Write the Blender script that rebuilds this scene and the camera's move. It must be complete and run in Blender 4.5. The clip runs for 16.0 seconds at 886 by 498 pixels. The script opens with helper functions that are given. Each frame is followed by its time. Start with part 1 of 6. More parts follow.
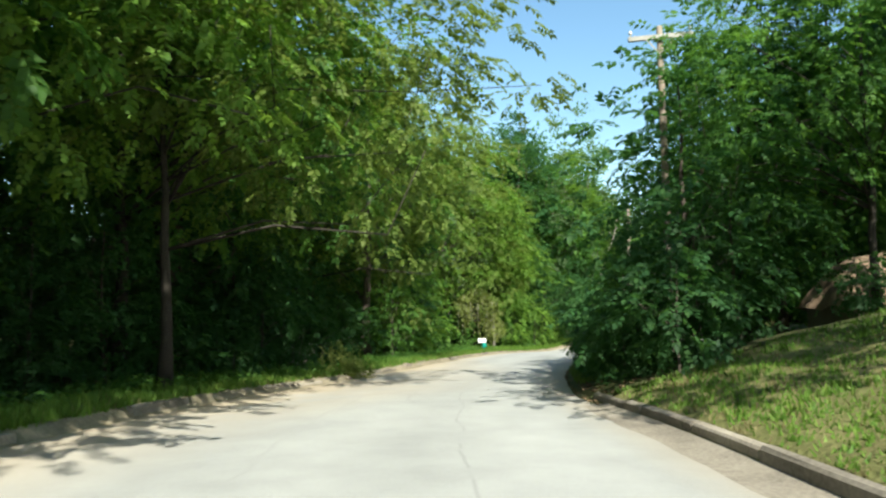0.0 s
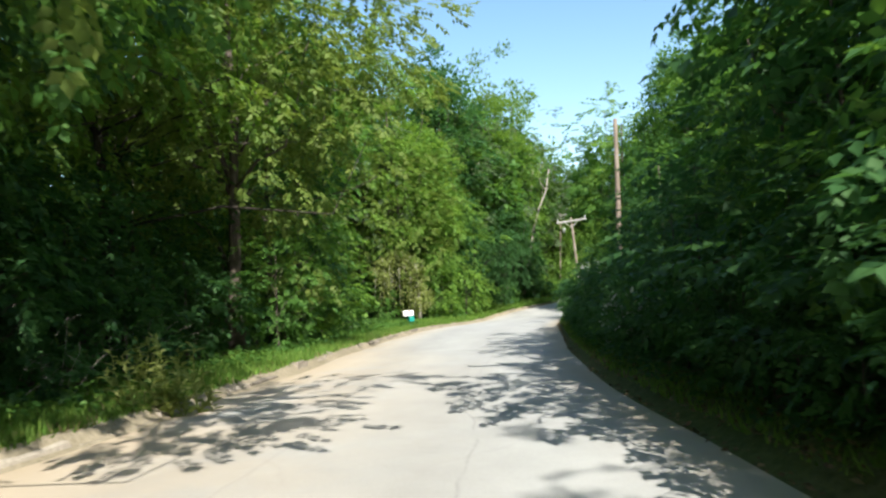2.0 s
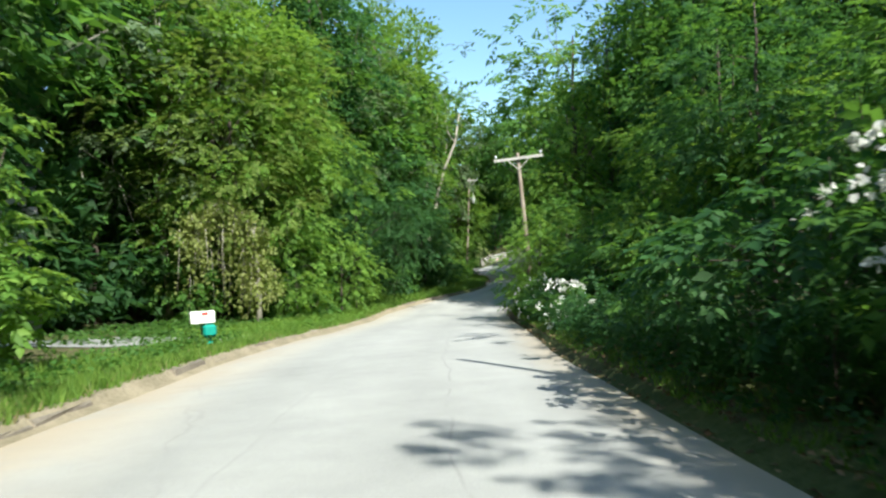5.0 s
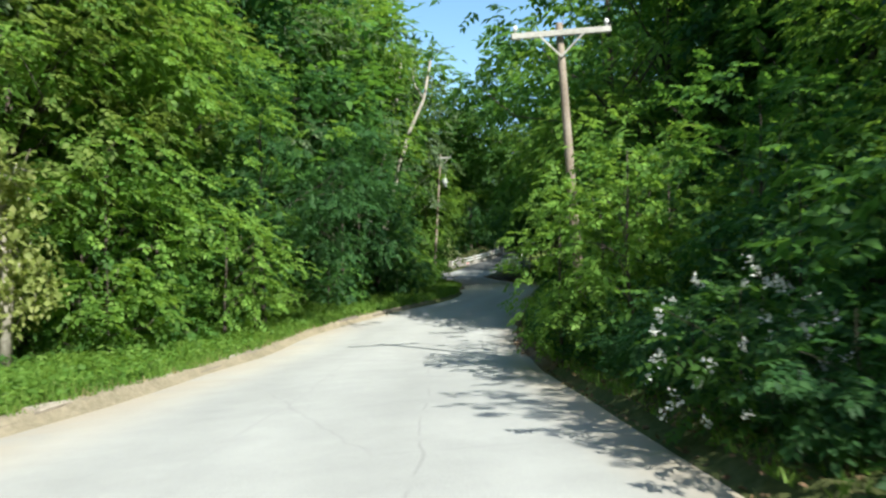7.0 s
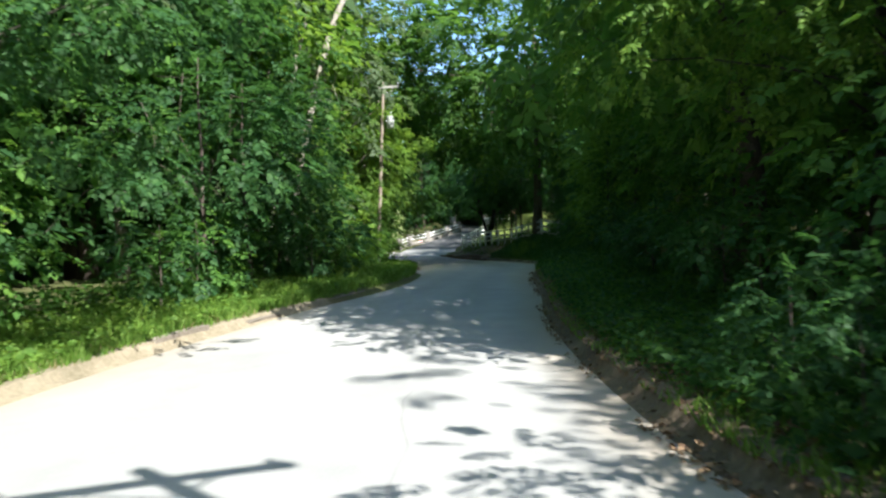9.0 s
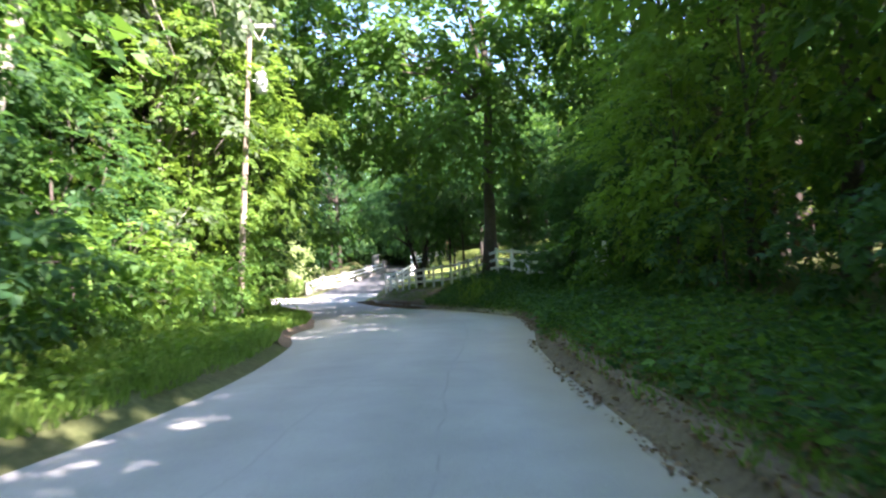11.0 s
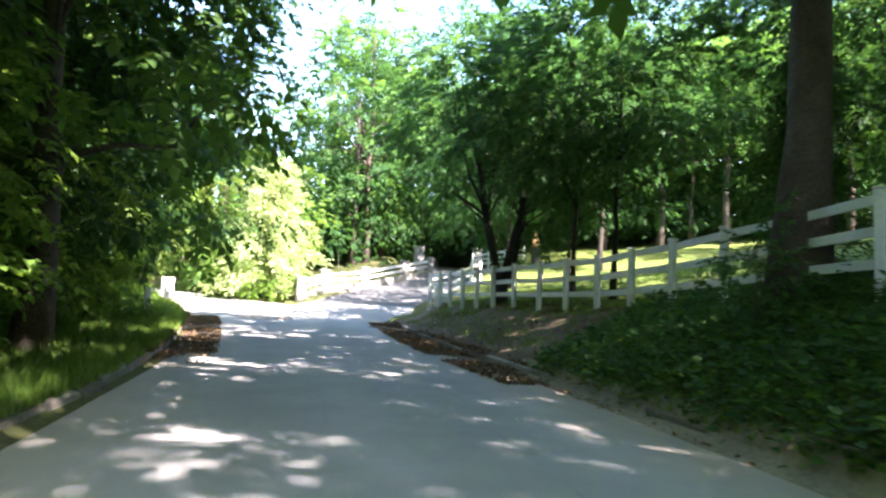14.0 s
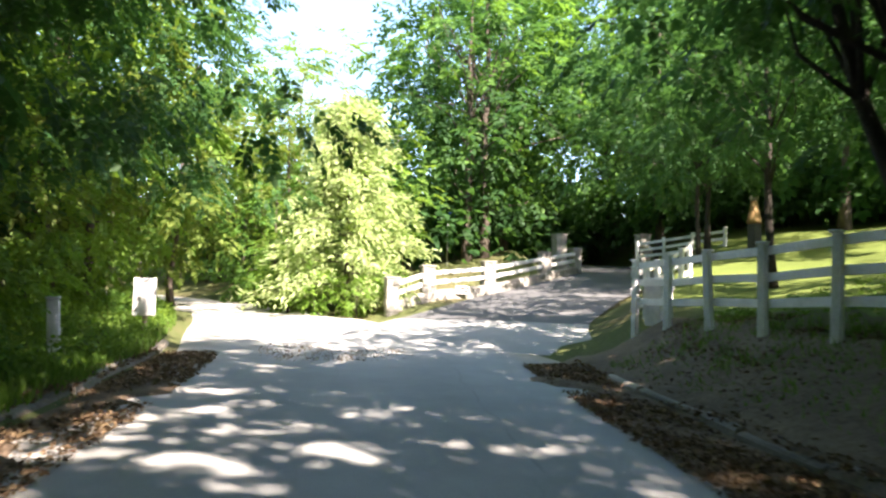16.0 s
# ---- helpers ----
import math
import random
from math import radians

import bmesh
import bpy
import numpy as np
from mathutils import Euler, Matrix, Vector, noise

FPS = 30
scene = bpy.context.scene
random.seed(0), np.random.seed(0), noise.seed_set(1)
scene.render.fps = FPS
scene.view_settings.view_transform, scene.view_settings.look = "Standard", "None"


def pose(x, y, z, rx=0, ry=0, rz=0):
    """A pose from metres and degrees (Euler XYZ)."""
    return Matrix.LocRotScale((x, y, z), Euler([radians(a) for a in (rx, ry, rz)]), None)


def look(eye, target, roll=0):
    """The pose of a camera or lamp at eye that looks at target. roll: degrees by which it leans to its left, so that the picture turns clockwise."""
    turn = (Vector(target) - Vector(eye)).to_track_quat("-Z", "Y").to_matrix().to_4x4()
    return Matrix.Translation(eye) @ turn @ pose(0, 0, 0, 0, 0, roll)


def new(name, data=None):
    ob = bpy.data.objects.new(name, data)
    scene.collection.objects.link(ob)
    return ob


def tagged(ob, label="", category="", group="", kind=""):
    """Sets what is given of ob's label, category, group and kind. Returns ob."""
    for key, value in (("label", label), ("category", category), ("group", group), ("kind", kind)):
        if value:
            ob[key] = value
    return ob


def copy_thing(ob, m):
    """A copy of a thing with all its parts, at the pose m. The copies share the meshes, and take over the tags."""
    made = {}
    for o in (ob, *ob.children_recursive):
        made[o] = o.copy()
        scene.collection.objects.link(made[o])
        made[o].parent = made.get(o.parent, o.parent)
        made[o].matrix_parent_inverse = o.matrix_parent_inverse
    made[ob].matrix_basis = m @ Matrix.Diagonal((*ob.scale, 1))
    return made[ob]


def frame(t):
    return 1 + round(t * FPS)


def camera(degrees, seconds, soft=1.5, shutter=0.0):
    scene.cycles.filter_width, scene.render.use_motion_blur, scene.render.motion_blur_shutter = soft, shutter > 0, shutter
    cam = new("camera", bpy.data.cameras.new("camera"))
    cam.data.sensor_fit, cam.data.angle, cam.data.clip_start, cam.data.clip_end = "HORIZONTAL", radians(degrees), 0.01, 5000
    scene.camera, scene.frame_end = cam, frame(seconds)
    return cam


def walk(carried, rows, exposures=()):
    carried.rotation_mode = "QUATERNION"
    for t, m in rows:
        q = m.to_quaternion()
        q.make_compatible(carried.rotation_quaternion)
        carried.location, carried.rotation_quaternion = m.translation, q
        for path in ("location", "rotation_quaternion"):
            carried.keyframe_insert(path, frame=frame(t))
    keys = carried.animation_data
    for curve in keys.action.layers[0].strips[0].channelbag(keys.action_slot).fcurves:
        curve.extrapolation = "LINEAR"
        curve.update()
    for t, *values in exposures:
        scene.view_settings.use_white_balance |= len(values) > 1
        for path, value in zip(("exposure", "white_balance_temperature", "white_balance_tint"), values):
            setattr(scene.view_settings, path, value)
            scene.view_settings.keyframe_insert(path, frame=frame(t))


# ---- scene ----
cam = camera(63.6, 16.0, soft=2.4, shutter=0.2)
PATH = [
    (0, (-0.000, -0.000, 1.400), (0.006, 9.970, 2.167), -1.16),
    (0.5, (-0.185, 2.780, 1.343), (0.229, 12.747, 2.038), -2.33),
    (1, (-0.247, 5.803, 1.237), (0.457, 15.762, 1.797), -3.27),
    (1.5, (-0.206, 8.751, 1.141), (0.761, 18.694, 1.586), -2.92),
    (2, (-0.057, 11.871, 1.031), (1.166, 21.792, 1.320), -3.44),
    (2.5, (0.218, 15.010, 0.854), (1.807, 24.883, 0.882), -3.15),
    (3, (0.630, 18.314, 0.647), (2.540, 28.130, 0.681), -2.85),
    (3.5, (1.145, 21.609, 0.505), (3.335, 31.366, 0.546), -2.83),
    (4, (1.801, 25.259, 0.425), (4.222, 34.962, 0.405), -2.66),
    (6.5, (6.986, 44.452, -0.449), (10.172, 53.930, -0.298), -1.53),
    (7, (8.158, 48.247, -0.622), (11.436, 57.694, -0.514), -1.07),
    (7.5, (9.412, 52.026, -0.895), (12.811, 61.431, -0.924), -1.72),
    (8, (10.670, 56.099, -1.067), (14.155, 65.472, -1.057), -1.24),
    (8.5, (12.010, 59.696, -1.383), (15.711, 68.985, -1.459), -2.06),
    (9, (13.327, 63.065, -1.549), (17.273, 72.253, -1.675), -2.35),
    (9.5, (14.844, 66.514, -1.782), (19.036, 75.592, -1.637), -3.18),
    (10, (16.309, 69.827, -1.924), (20.824, 78.742, -1.559), -3.47),
    (10.2, (16.941, 71.118, -1.986), (21.556, 79.979, -1.561), -3.79),
    (12.3, (25.889, 88.206, -1.468), (31.151, 96.698, -1.032), -0.69),
    (12.5, (26.666, 89.757, -1.503), (31.866, 98.288, -1.084), -0.09),
    (13, (28.459, 93.709, -1.606), (33.333, 102.422, -1.030), 0.88),
    (13.5, (30.117, 97.682, -1.690), (34.659, 106.571, -1.090), 1.51),
    (14, (31.492, 101.526, -1.798), (35.727, 110.564, -1.185), 2.10),
    (14.5, (32.783, 105.276, -1.871), (36.597, 114.493, -1.163), 1.73),
    (15, (33.898, 108.932, -1.841), (37.385, 118.281, -1.182), 1.17),
    (15.5, (34.867, 112.451, -1.842), (38.121, 121.887, -1.226), 1.17),
    (16, (35.595, 115.986, -1.839), (38.494, 125.534, -1.180), 1.19),
]
EXPOSURES = [(0.0, 1.06, 6600, 3), (2.2, 1.14, 6450, 11), (4.0, 1.13, 6350, 5), (6.5, 1.13, 6350, 5), (7.5, 1.05, 6350, 6), (8.3, 1.22, 6250, 6), (9.2, 1.7, 6200, 16), (10.0, 2.7, 6250, 33), (12.3, 3.25, 6500, 31), (14.0, 3.35, 6550, 29), (15.0, 3.15, 6650, 26), (16.0, 2.55, 7150, 23)]
walk(cam, [(t, look(eye, target, roll)) for t, eye, target, roll in PATH], EXPOSURES)

# ---- world and sun ----
SUN_TO = Vector((0.20, -0.69, 0.69)).normalized()
world = bpy.data.worlds.new("sky")
scene.world = world
world.use_nodes = True
wn = world.node_tree.nodes
sky = wn.new("ShaderNodeTexSky")
sky.sky_type = "NISHITA"
sky.sun_disc = False
sky.sun_elevation = math.asin(SUN_TO.z)
sky.sun_rotation = math.atan2(SUN_TO.x, SUN_TO.y)
sky.air_density = 1.0
sky.dust_density = 0.8
sky.ozone_density = 0.25
clear = wn.new("ShaderNodeHueSaturation")
clear.inputs["Hue"].default_value, clear.inputs["Saturation"].default_value = 0.492, 1.15
world.node_tree.links.new(sky.outputs[0], clear.inputs["Color"])
world.node_tree.links.new(clear.outputs[0], wn["Background"].inputs[0])
wn["Background"].inputs[1].default_value = 0.118
sun_data = bpy.data.lights.new("sun", "SUN")
sun_data.energy, sun_data.angle, sun_data.color = 4.9, radians(0.55), (1.0, 0.965, 0.88)
new("sun", sun_data).matrix_world = look(SUN_TO * 60, (0, 0, 0))


# ---- materials ----
def material(name):
    m = bpy.data.materials.new(name)
    m.use_nodes = True
    nt = m.node_tree
    return m, nt, nt.nodes["Principled BSDF"]


def node(nt, kind, **given):
    n = nt.nodes.new(kind)
    for key, value in given.items():
        n.inputs[key].default_value = value
    return n


def ramp(nt, fac, stops):
    r = nt.nodes.new("ShaderNodeValToRGB")
    el = r.color_ramp.elements
    while len(el) < len(stops):
        el.new(0.5)
    for e, (p, c) in zip(el, stops):
        e.position, e.color = p, (*c, 1)
    nt.links.new(fac, r.inputs[0])
    return r.outputs[0]


def mixed(nt, fac, a, b, blend="MIX"):
    m = nt.nodes.new("ShaderNodeMix")
    m.data_type, m.blend_type = "RGBA", blend
    for slot, v in ((0, fac), (6, a), (7, b)):
        if isinstance(v, (int, float)):
            m.inputs[slot].default_value = v
        elif isinstance(v, tuple):
            m.inputs[slot].default_value = (*v, 1)
        else:
            nt.links.new(v, m.inputs[slot])
    return m.outputs[2]


def coords(nt):
    return nt.nodes.new("ShaderNodeTexCoord").outputs["Object"]


def noise_tex(nt, scale, detail=4.0, rough=0.55, at=None):
    n = node(nt, "ShaderNodeTexNoise", Scale=scale, Detail=detail, Roughness=rough)
    nt.links.new(at or coords(nt), n.inputs["Vector"])
    return n.outputs["Fac"]


def bump(nt, bsdf, height, strength=0.4, distance=0.02):
    b = node(nt, "ShaderNodeBump", Strength=strength, Distance=distance)
    nt.links.new(height, b.inputs["Height"])
    nt.links.new(b.outputs[0], bsdf.inputs["Normal"])


def grainy(name, dark, mid, light, scale, fine, rough=0.85, relief=0.5, depth=0.01, spec=0.3):
    """A mottled surface: a coarse and a fine grain."""
    m, nt, bsdf = material(name)
    big = noise_tex(nt, scale, 5)
    small = noise_tex(nt, fine, 3)
    c = ramp(nt, big, ((0.3, dark), (0.5, mid), (0.7, light)))
    c = mixed(nt, 0.45, c, ramp(nt, small, ((0.3, dark), (0.7, light))))
    nt.links.new(c, bsdf.inputs["Base Color"])
    bsdf.inputs["Roughness"].default_value = rough
    bsdf.inputs["Specular IOR Level"].default_value = spec
    bump(nt, bsdf, small, relief, depth)
    return m


def leafy(name, dark, mid, light, through_c, glow=0.46, rough=0.58):
    """Leaves: each one its own green, thin enough to let light through."""
    m, nt, bsdf = material(name)
    geo = nt.nodes.new("ShaderNodeNewGeometry")
    info = nt.nodes.new("ShaderNodeObjectInfo")
    c = ramp(nt, geo.outputs["Random Per Island"], ((0.0, dark), (0.5, mid), (1.0, light)))
    hsv = node(nt, "ShaderNodeHueSaturation")
    span = node(nt, "ShaderNodeMapRange")
    span.inputs["To Min"].default_value, span.inputs["To Max"].default_value = 0.75, 1.25
    nt.links.new(info.outputs["Random"], span.inputs["Value"])
    nt.links.new(span.outputs[0], hsv.inputs["Value"])
    hue = node(nt, "ShaderNodeMapRange")
    hue.inputs["To Min"].default_value, hue.inputs["To Max"].default_value = 0.485, 0.515
    big = noise_tex(nt, 0.5, 2)
    nt.links.new(big, hue.inputs["Value"])
    nt.links.new(hue.outputs[0], hsv.inputs["Hue"])
    nt.links.new(c, hsv.inputs["Color"])
    nt.links.new(hsv.outputs[0], bsdf.inputs["Base Color"])
    bsdf.inputs["Roughness"].default_value = rough
    bsdf.inputs["Specular IOR Level"].default_value = 0.22
    tr = nt.nodes.new("ShaderNodeBsdfTranslucent")
    nt.links.new(mixed(nt, 0.7, hsv.outputs[0], tuple(1.15 * v for v in through_c)), tr.inputs["Color"])
    mix = nt.nodes.new("ShaderNodeMixShader")
    mix.inputs[0].default_value = glow
    out = nt.nodes["Material Output"]
    nt.links.new(bsdf.outputs[0], mix.inputs[1])
    nt.links.new(tr.outputs[0], mix.inputs[2])
    nt.links.new(mix.outputs[0], out.inputs["Surface"])
    return m


LEAF_MID = leafy("leaf_mid_green", (0.031, 0.083, 0.018), (0.057, 0.137, 0.029), (0.098, 0.202, 0.040), (0.164, 0.330, 0.034))
LEAF_LIGHT = leafy("leaf_light_green", (0.056, 0.121, 0.020), (0.101, 0.202, 0.034), (0.168, 0.277, 0.051), (0.270, 0.439, 0.045))
# the darkest leaf green also carries the shade of dense canopy
LEAF_DARK_SHADE = leafy("leaf_dark_shade_green", (0.019, 0.060, 0.020), (0.033, 0.093, 0.029), (0.058, 0.131, 0.040), (0.084, 0.207, 0.034))
LEAF_OLIVE = leafy("leaf_olive_green", (0.060, 0.103, 0.020), (0.105, 0.162, 0.032), (0.165, 0.221, 0.054), (0.240, 0.324, 0.045))
LEAF_GREY = leafy("leaf_grey_green", (0.050, 0.085, 0.040), (0.090, 0.135, 0.065), (0.140, 0.185, 0.095), (0.15, 0.24, 0.07))
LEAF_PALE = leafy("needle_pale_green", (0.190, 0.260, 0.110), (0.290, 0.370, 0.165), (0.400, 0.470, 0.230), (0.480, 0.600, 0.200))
LEAF_VINE = leafy("leaf_vine_pale", (0.163, 0.204, 0.060), (0.250, 0.300, 0.090), (0.362, 0.396, 0.144), (0.450, 0.528, 0.108))
GRASS = leafy("grass_blade", (0.052, 0.110, 0.016), (0.090, 0.173, 0.025), (0.157, 0.242, 0.045), (0.209, 0.347, 0.045), 0.35, 0.6)
DRY_GRASS = leafy("dry_grass_blade", (0.160, 0.135, 0.060), (0.220, 0.185, 0.085), (0.300, 0.250, 0.130), (0.30, 0.25, 0.10), 0.25, 0.7)
LITTER = leafy("fallen_leaf", (0.095, 0.058, 0.034), (0.180, 0.118, 0.066), (0.300, 0.205, 0.120), (0.15, 0.09, 0.04), 0.12, 0.8)
PETAL = leafy("white_petal", (0.60, 0.62, 0.56), (0.72, 0.73, 0.68), (0.82, 0.82, 0.78), (0.75, 0.76, 0.65), 0.3, 0.6)
BARK = grainy("grey_brown_bark", (0.035, 0.027, 0.021), (0.080, 0.064, 0.050), (0.150, 0.125, 0.100), 3.0, 28.0, 0.9, 0.9, 0.03)
PALE_BARK = grainy("pale_bark", (0.140, 0.120, 0.095), (0.300, 0.270, 0.220), (0.460, 0.430, 0.370), 2.0, 16.0, 0.8, 0.5, 0.015)
POLE_WOOD = grainy("weathered_pole_wood", (0.130, 0.098, 0.070), (0.240, 0.190, 0.145), (0.350, 0.300, 0.245), 1.2, 30.0, 0.85, 0.6, 0.01)
ARM_WOOD = grainy("grey_arm_wood", (0.220, 0.210, 0.185), (0.350, 0.340, 0.305), (0.470, 0.460, 0.420), 2.0, 30.0, 0.85, 0.5, 0.006)
DARK_BARK = grainy("dark_bark", (0.016, 0.013, 0.010), (0.036, 0.030, 0.024), (0.070, 0.060, 0.048), 3.0, 28.0, 0.9, 0.9, 0.03)
WHITE_PAINT = grainy("white_fence_paint", (0.520, 0.520, 0.500), (0.760, 0.760, 0.740), (0.840, 0.840, 0.820), 1.6, 18.0, 0.55, 0.25, 0.004)
STONE = grainy("grey_stone", (0.130, 0.120, 0.105), (0.260, 0.245, 0.215), (0.400, 0.380, 0.340), 3.0, 24.0, 0.9, 0.8, 0.02)
CONCRETE = grainy("kerb_concrete", (0.100, 0.084, 0.066), (0.230, 0.198, 0.158), (0.350, 0.310, 0.250), 0.9, 22.0, 0.9, 0.5, 0.008)


def vary(m, amount):
    """Each object of the material a little lighter or darker than the next."""
    nt = m.node_tree
    bsdf = nt.nodes["Principled BSDF"]
    link = bsdf.inputs["Base Color"].links[0]
    hsv = node(nt, "ShaderNodeHueSaturation")
    span = node(nt, "ShaderNodeMapRange")
    span.inputs["To Min"].default_value, span.inputs["To Max"].default_value = 1 - amount, 1 + amount
    nt.links.new(nt.nodes.new("ShaderNodeObjectInfo").outputs["Random"], span.inputs["Value"])
    nt.links.new(span.outputs[0], hsv.inputs["Value"])
    nt.links.new(link.from_socket, hsv.inputs["Color"])
    nt.links.new(hsv.outputs[0], bsdf.inputs["Base Color"])
    return m


vary(CONCRETE, 0.3)
LEAF_MOULD = grainy("leaf_mould", (0.070, 0.050, 0.034), (0.140, 0.100, 0.068), (0.240, 0.170, 0.115), 2.2, 22.0, 0.95, 1.0, 0.03, 0.15)
SAND = grainy("sandy_dirt", (0.120, 0.105, 0.065), (0.220, 0.185, 0.125), (0.330, 0.280, 0.200), 1.1, 14.0, 0.95, 0.8, 0.02)
SOIL = grainy("bare_soil", (0.060, 0.042, 0.027), (0.125, 0.090, 0.058), (0.215, 0.160, 0.105), 0.8, 12.0, 0.95, 0.9, 0.03)
GALVANIZED = grainy("galvanized_can", (0.330, 0.340, 0.340), (0.450, 0.460, 0.460), (0.560, 0.570, 0.570), 2.0, 20.0, 0.5, 0.1, 0.003)
PORCELAIN = grainy("porcelain", (0.550, 0.550, 0.540), (0.680, 0.680, 0.670), (0.780, 0.780, 0.770), 3.0, 20.0, 0.25, 0.05, 0.002)
TEAL = grainy("teal_plastic", (0.006, 0.190, 0.150), (0.010, 0.260, 0.205), (0.020, 0.330, 0.265), 2.0, 20.0, 0.45, 0.1, 0.003)
BLUE_SIGN = grainy("blue_sign_face", (0.020, 0.060, 0.300), (0.030, 0.090, 0.420), (0.045, 0.120, 0.500), 2.0, 20.0, 0.4, 0.05, 0.002)
OCHRE = grainy("ochre_terracotta", (0.220, 0.130, 0.055), (0.330, 0.200, 0.085), (0.420, 0.270, 0.130), 3.0, 18.0, 0.8, 0.4, 0.006)
TARP = grainy("tan_canvas", (0.120, 0.080, 0.052), (0.230, 0.160, 0.108), (0.330, 0.240, 0.165), 1.2, 14.0, 0.85, 0.5, 0.03)
IRON = grainy("dark_iron", (0.030, 0.030, 0.030), (0.055, 0.055, 0.055), (0.090, 0.088, 0.085), 3.0, 20.0, 0.55, 0.2, 0.004)
SIDING = grainy("white_siding", (0.600, 0.600, 0.580), (0.760, 0.760, 0.740), (0.820, 0.820, 0.800), 0.7, 12.0, 0.6, 0.1, 0.004)
SHINGLE = grainy("roof_shingle", (0.060, 0.056, 0.052), (0.110, 0.104, 0.098), (0.170, 0.162, 0.152), 2.0, 16.0, 0.9, 0.6, 0.01)
RED_INK = grainy("red_sign_ink", (0.300, 0.030, 0.020), (0.420, 0.045, 0.030), (0.500, 0.060, 0.045), 3.0, 18.0, 0.6, 0.05, 0.002)
PANE = grainy("window_glass", (0.012, 0.014, 0.016), (0.020, 0.023, 0.026), (0.030, 0.034, 0.038), 2.0, 8.0, 0.08, 0.02, 0.001, 0.5)


def asphalt():
    """Old bleached chip seal: wheel tracks, patches, fine cracks, a sandy wash near the edges."""
    m, nt, bsdf = material("bleached_asphalt")
    at = coords(nt)
    grit = noise_tex(nt, 70.0, 3, 0.7, at)
    mid = noise_tex(nt, 1.3, 5, 0.6, at)
    big = noise_tex(nt, 0.16, 4, 0.6, at)
    c = ramp(nt, big, ((0.32, (0.268, 0.272, 0.264)), (0.5, (0.332, 0.335, 0.322)), (0.7, (0.385, 0.386, 0.368))))
    c = mixed(nt, 0.35, c, ramp(nt, mid, ((0.3, (0.238, 0.242, 0.236)), (0.7, (0.412, 0.412, 0.395)))))
    c = mixed(nt, 0.22, c, ramp(nt, grit, ((0.3, (0.150, 0.148, 0.140)), (0.7, (0.540, 0.530, 0.495)))))
    edge = nt.nodes.new("ShaderNodeAttribute")
    edge.attribute_name = "sand"
    wash = nt.nodes.new("ShaderNodeMath")
    wash.operation = "MULTIPLY"
    nt.links.new(edge.outputs["Fac"], wash.inputs[0])
    nt.links.new(ramp(nt, noise_tex(nt, 0.45, 5, 0.65, at), ((0.24, (0, 0, 0)), (0.52, (1, 1, 1)))), wash.inputs[1])
    c = mixed(nt, wash.outputs[0], c, (0.430, 0.345, 0.240))
    cell = nt.nodes.new("ShaderNodeTexVoronoi")
    cell.feature = "DISTANCE_TO_EDGE"
    cell.inputs["Scale"].default_value = 0.28
    warp = nt.nodes.new("ShaderNodeTexNoise")
    warp.inputs["Scale"].default_value = 0.9
    nt.links.new(at, warp.inputs["Vector"])
    shift = mixed(nt, 0.35, at, warp.outputs["Color"])
    nt.links.new(shift, cell.inputs["Vector"])
    line = ramp(nt, cell.outputs["Distance"], ((0.0, (1, 1, 1)), (0.006, (0, 0, 0))))
    some = ramp(nt, noise_tex(nt, 0.25, 2, 0.5, at), ((0.45, (0, 0, 0)), (0.6, (1, 1, 1))))
    crack = mixed(nt, 1.0, line, some, "MULTIPLY")
    soft = mixed(nt, 0.14, (0, 0, 0), crack)
    c = mixed(nt, soft, c, (0.08, 0.078, 0.074))
    # across the lane: faint wheel tracks and two wandering seams
    lane = nt.nodes.new("ShaderNodeAttribute")
    lane.attribute_name = "lane"
    wander = nt.nodes.new("ShaderNodeMath")
    wander.operation = "MULTIPLY_ADD"
    nt.links.new(noise_tex(nt, 0.22, 3, 0.6, at), wander.inputs[0])
    wander.inputs[1].default_value = 0.10
    nt.links.new(lane.outputs["Fac"], wander.inputs[2])
    track = ramp(nt, wander.outputs[0], ((0.05, (0.90, 0.90, 0.90)), (0.20, (1.06, 1.06, 1.06)), (0.36, (0.95, 0.95, 0.95)), (0.52, (1.05, 1.05, 1.05)), (0.68, (0.94, 0.94, 0.94)), (0.85, (1.06, 1.06, 1.06)), (1.0, (0.88, 0.87, 0.85))))
    c = mixed(nt, 1.0, c, track, "MULTIPLY")
    seam = ramp(nt, wander.outputs[0], ((0.468, (0, 0, 0)), (0.4705, (0.6, 0.6, 0.6)), (0.473, (0, 0, 0)), (0.7285, (0, 0, 0)), (0.7305, (0.4, 0.4, 0.4)), (0.7325, (0, 0, 0))))
    worn = mixed(nt, 1.0, seam, ramp(nt, mid, ((0.42, (0.0, 0.0, 0.0)), (0.55, (0.65, 0.65, 0.65)))), "MULTIPLY")
    c = mixed(nt, worn, c, (0.09, 0.088, 0.084))
    nt.links.new(c, bsdf.inputs["Base Color"])
    bsdf.inputs["Roughness"].default_value = 0.9
    bsdf.inputs["Specular IOR Level"].default_value = 0.25
    bump(nt, bsdf, grit, 0.5, 0.01)
    return m


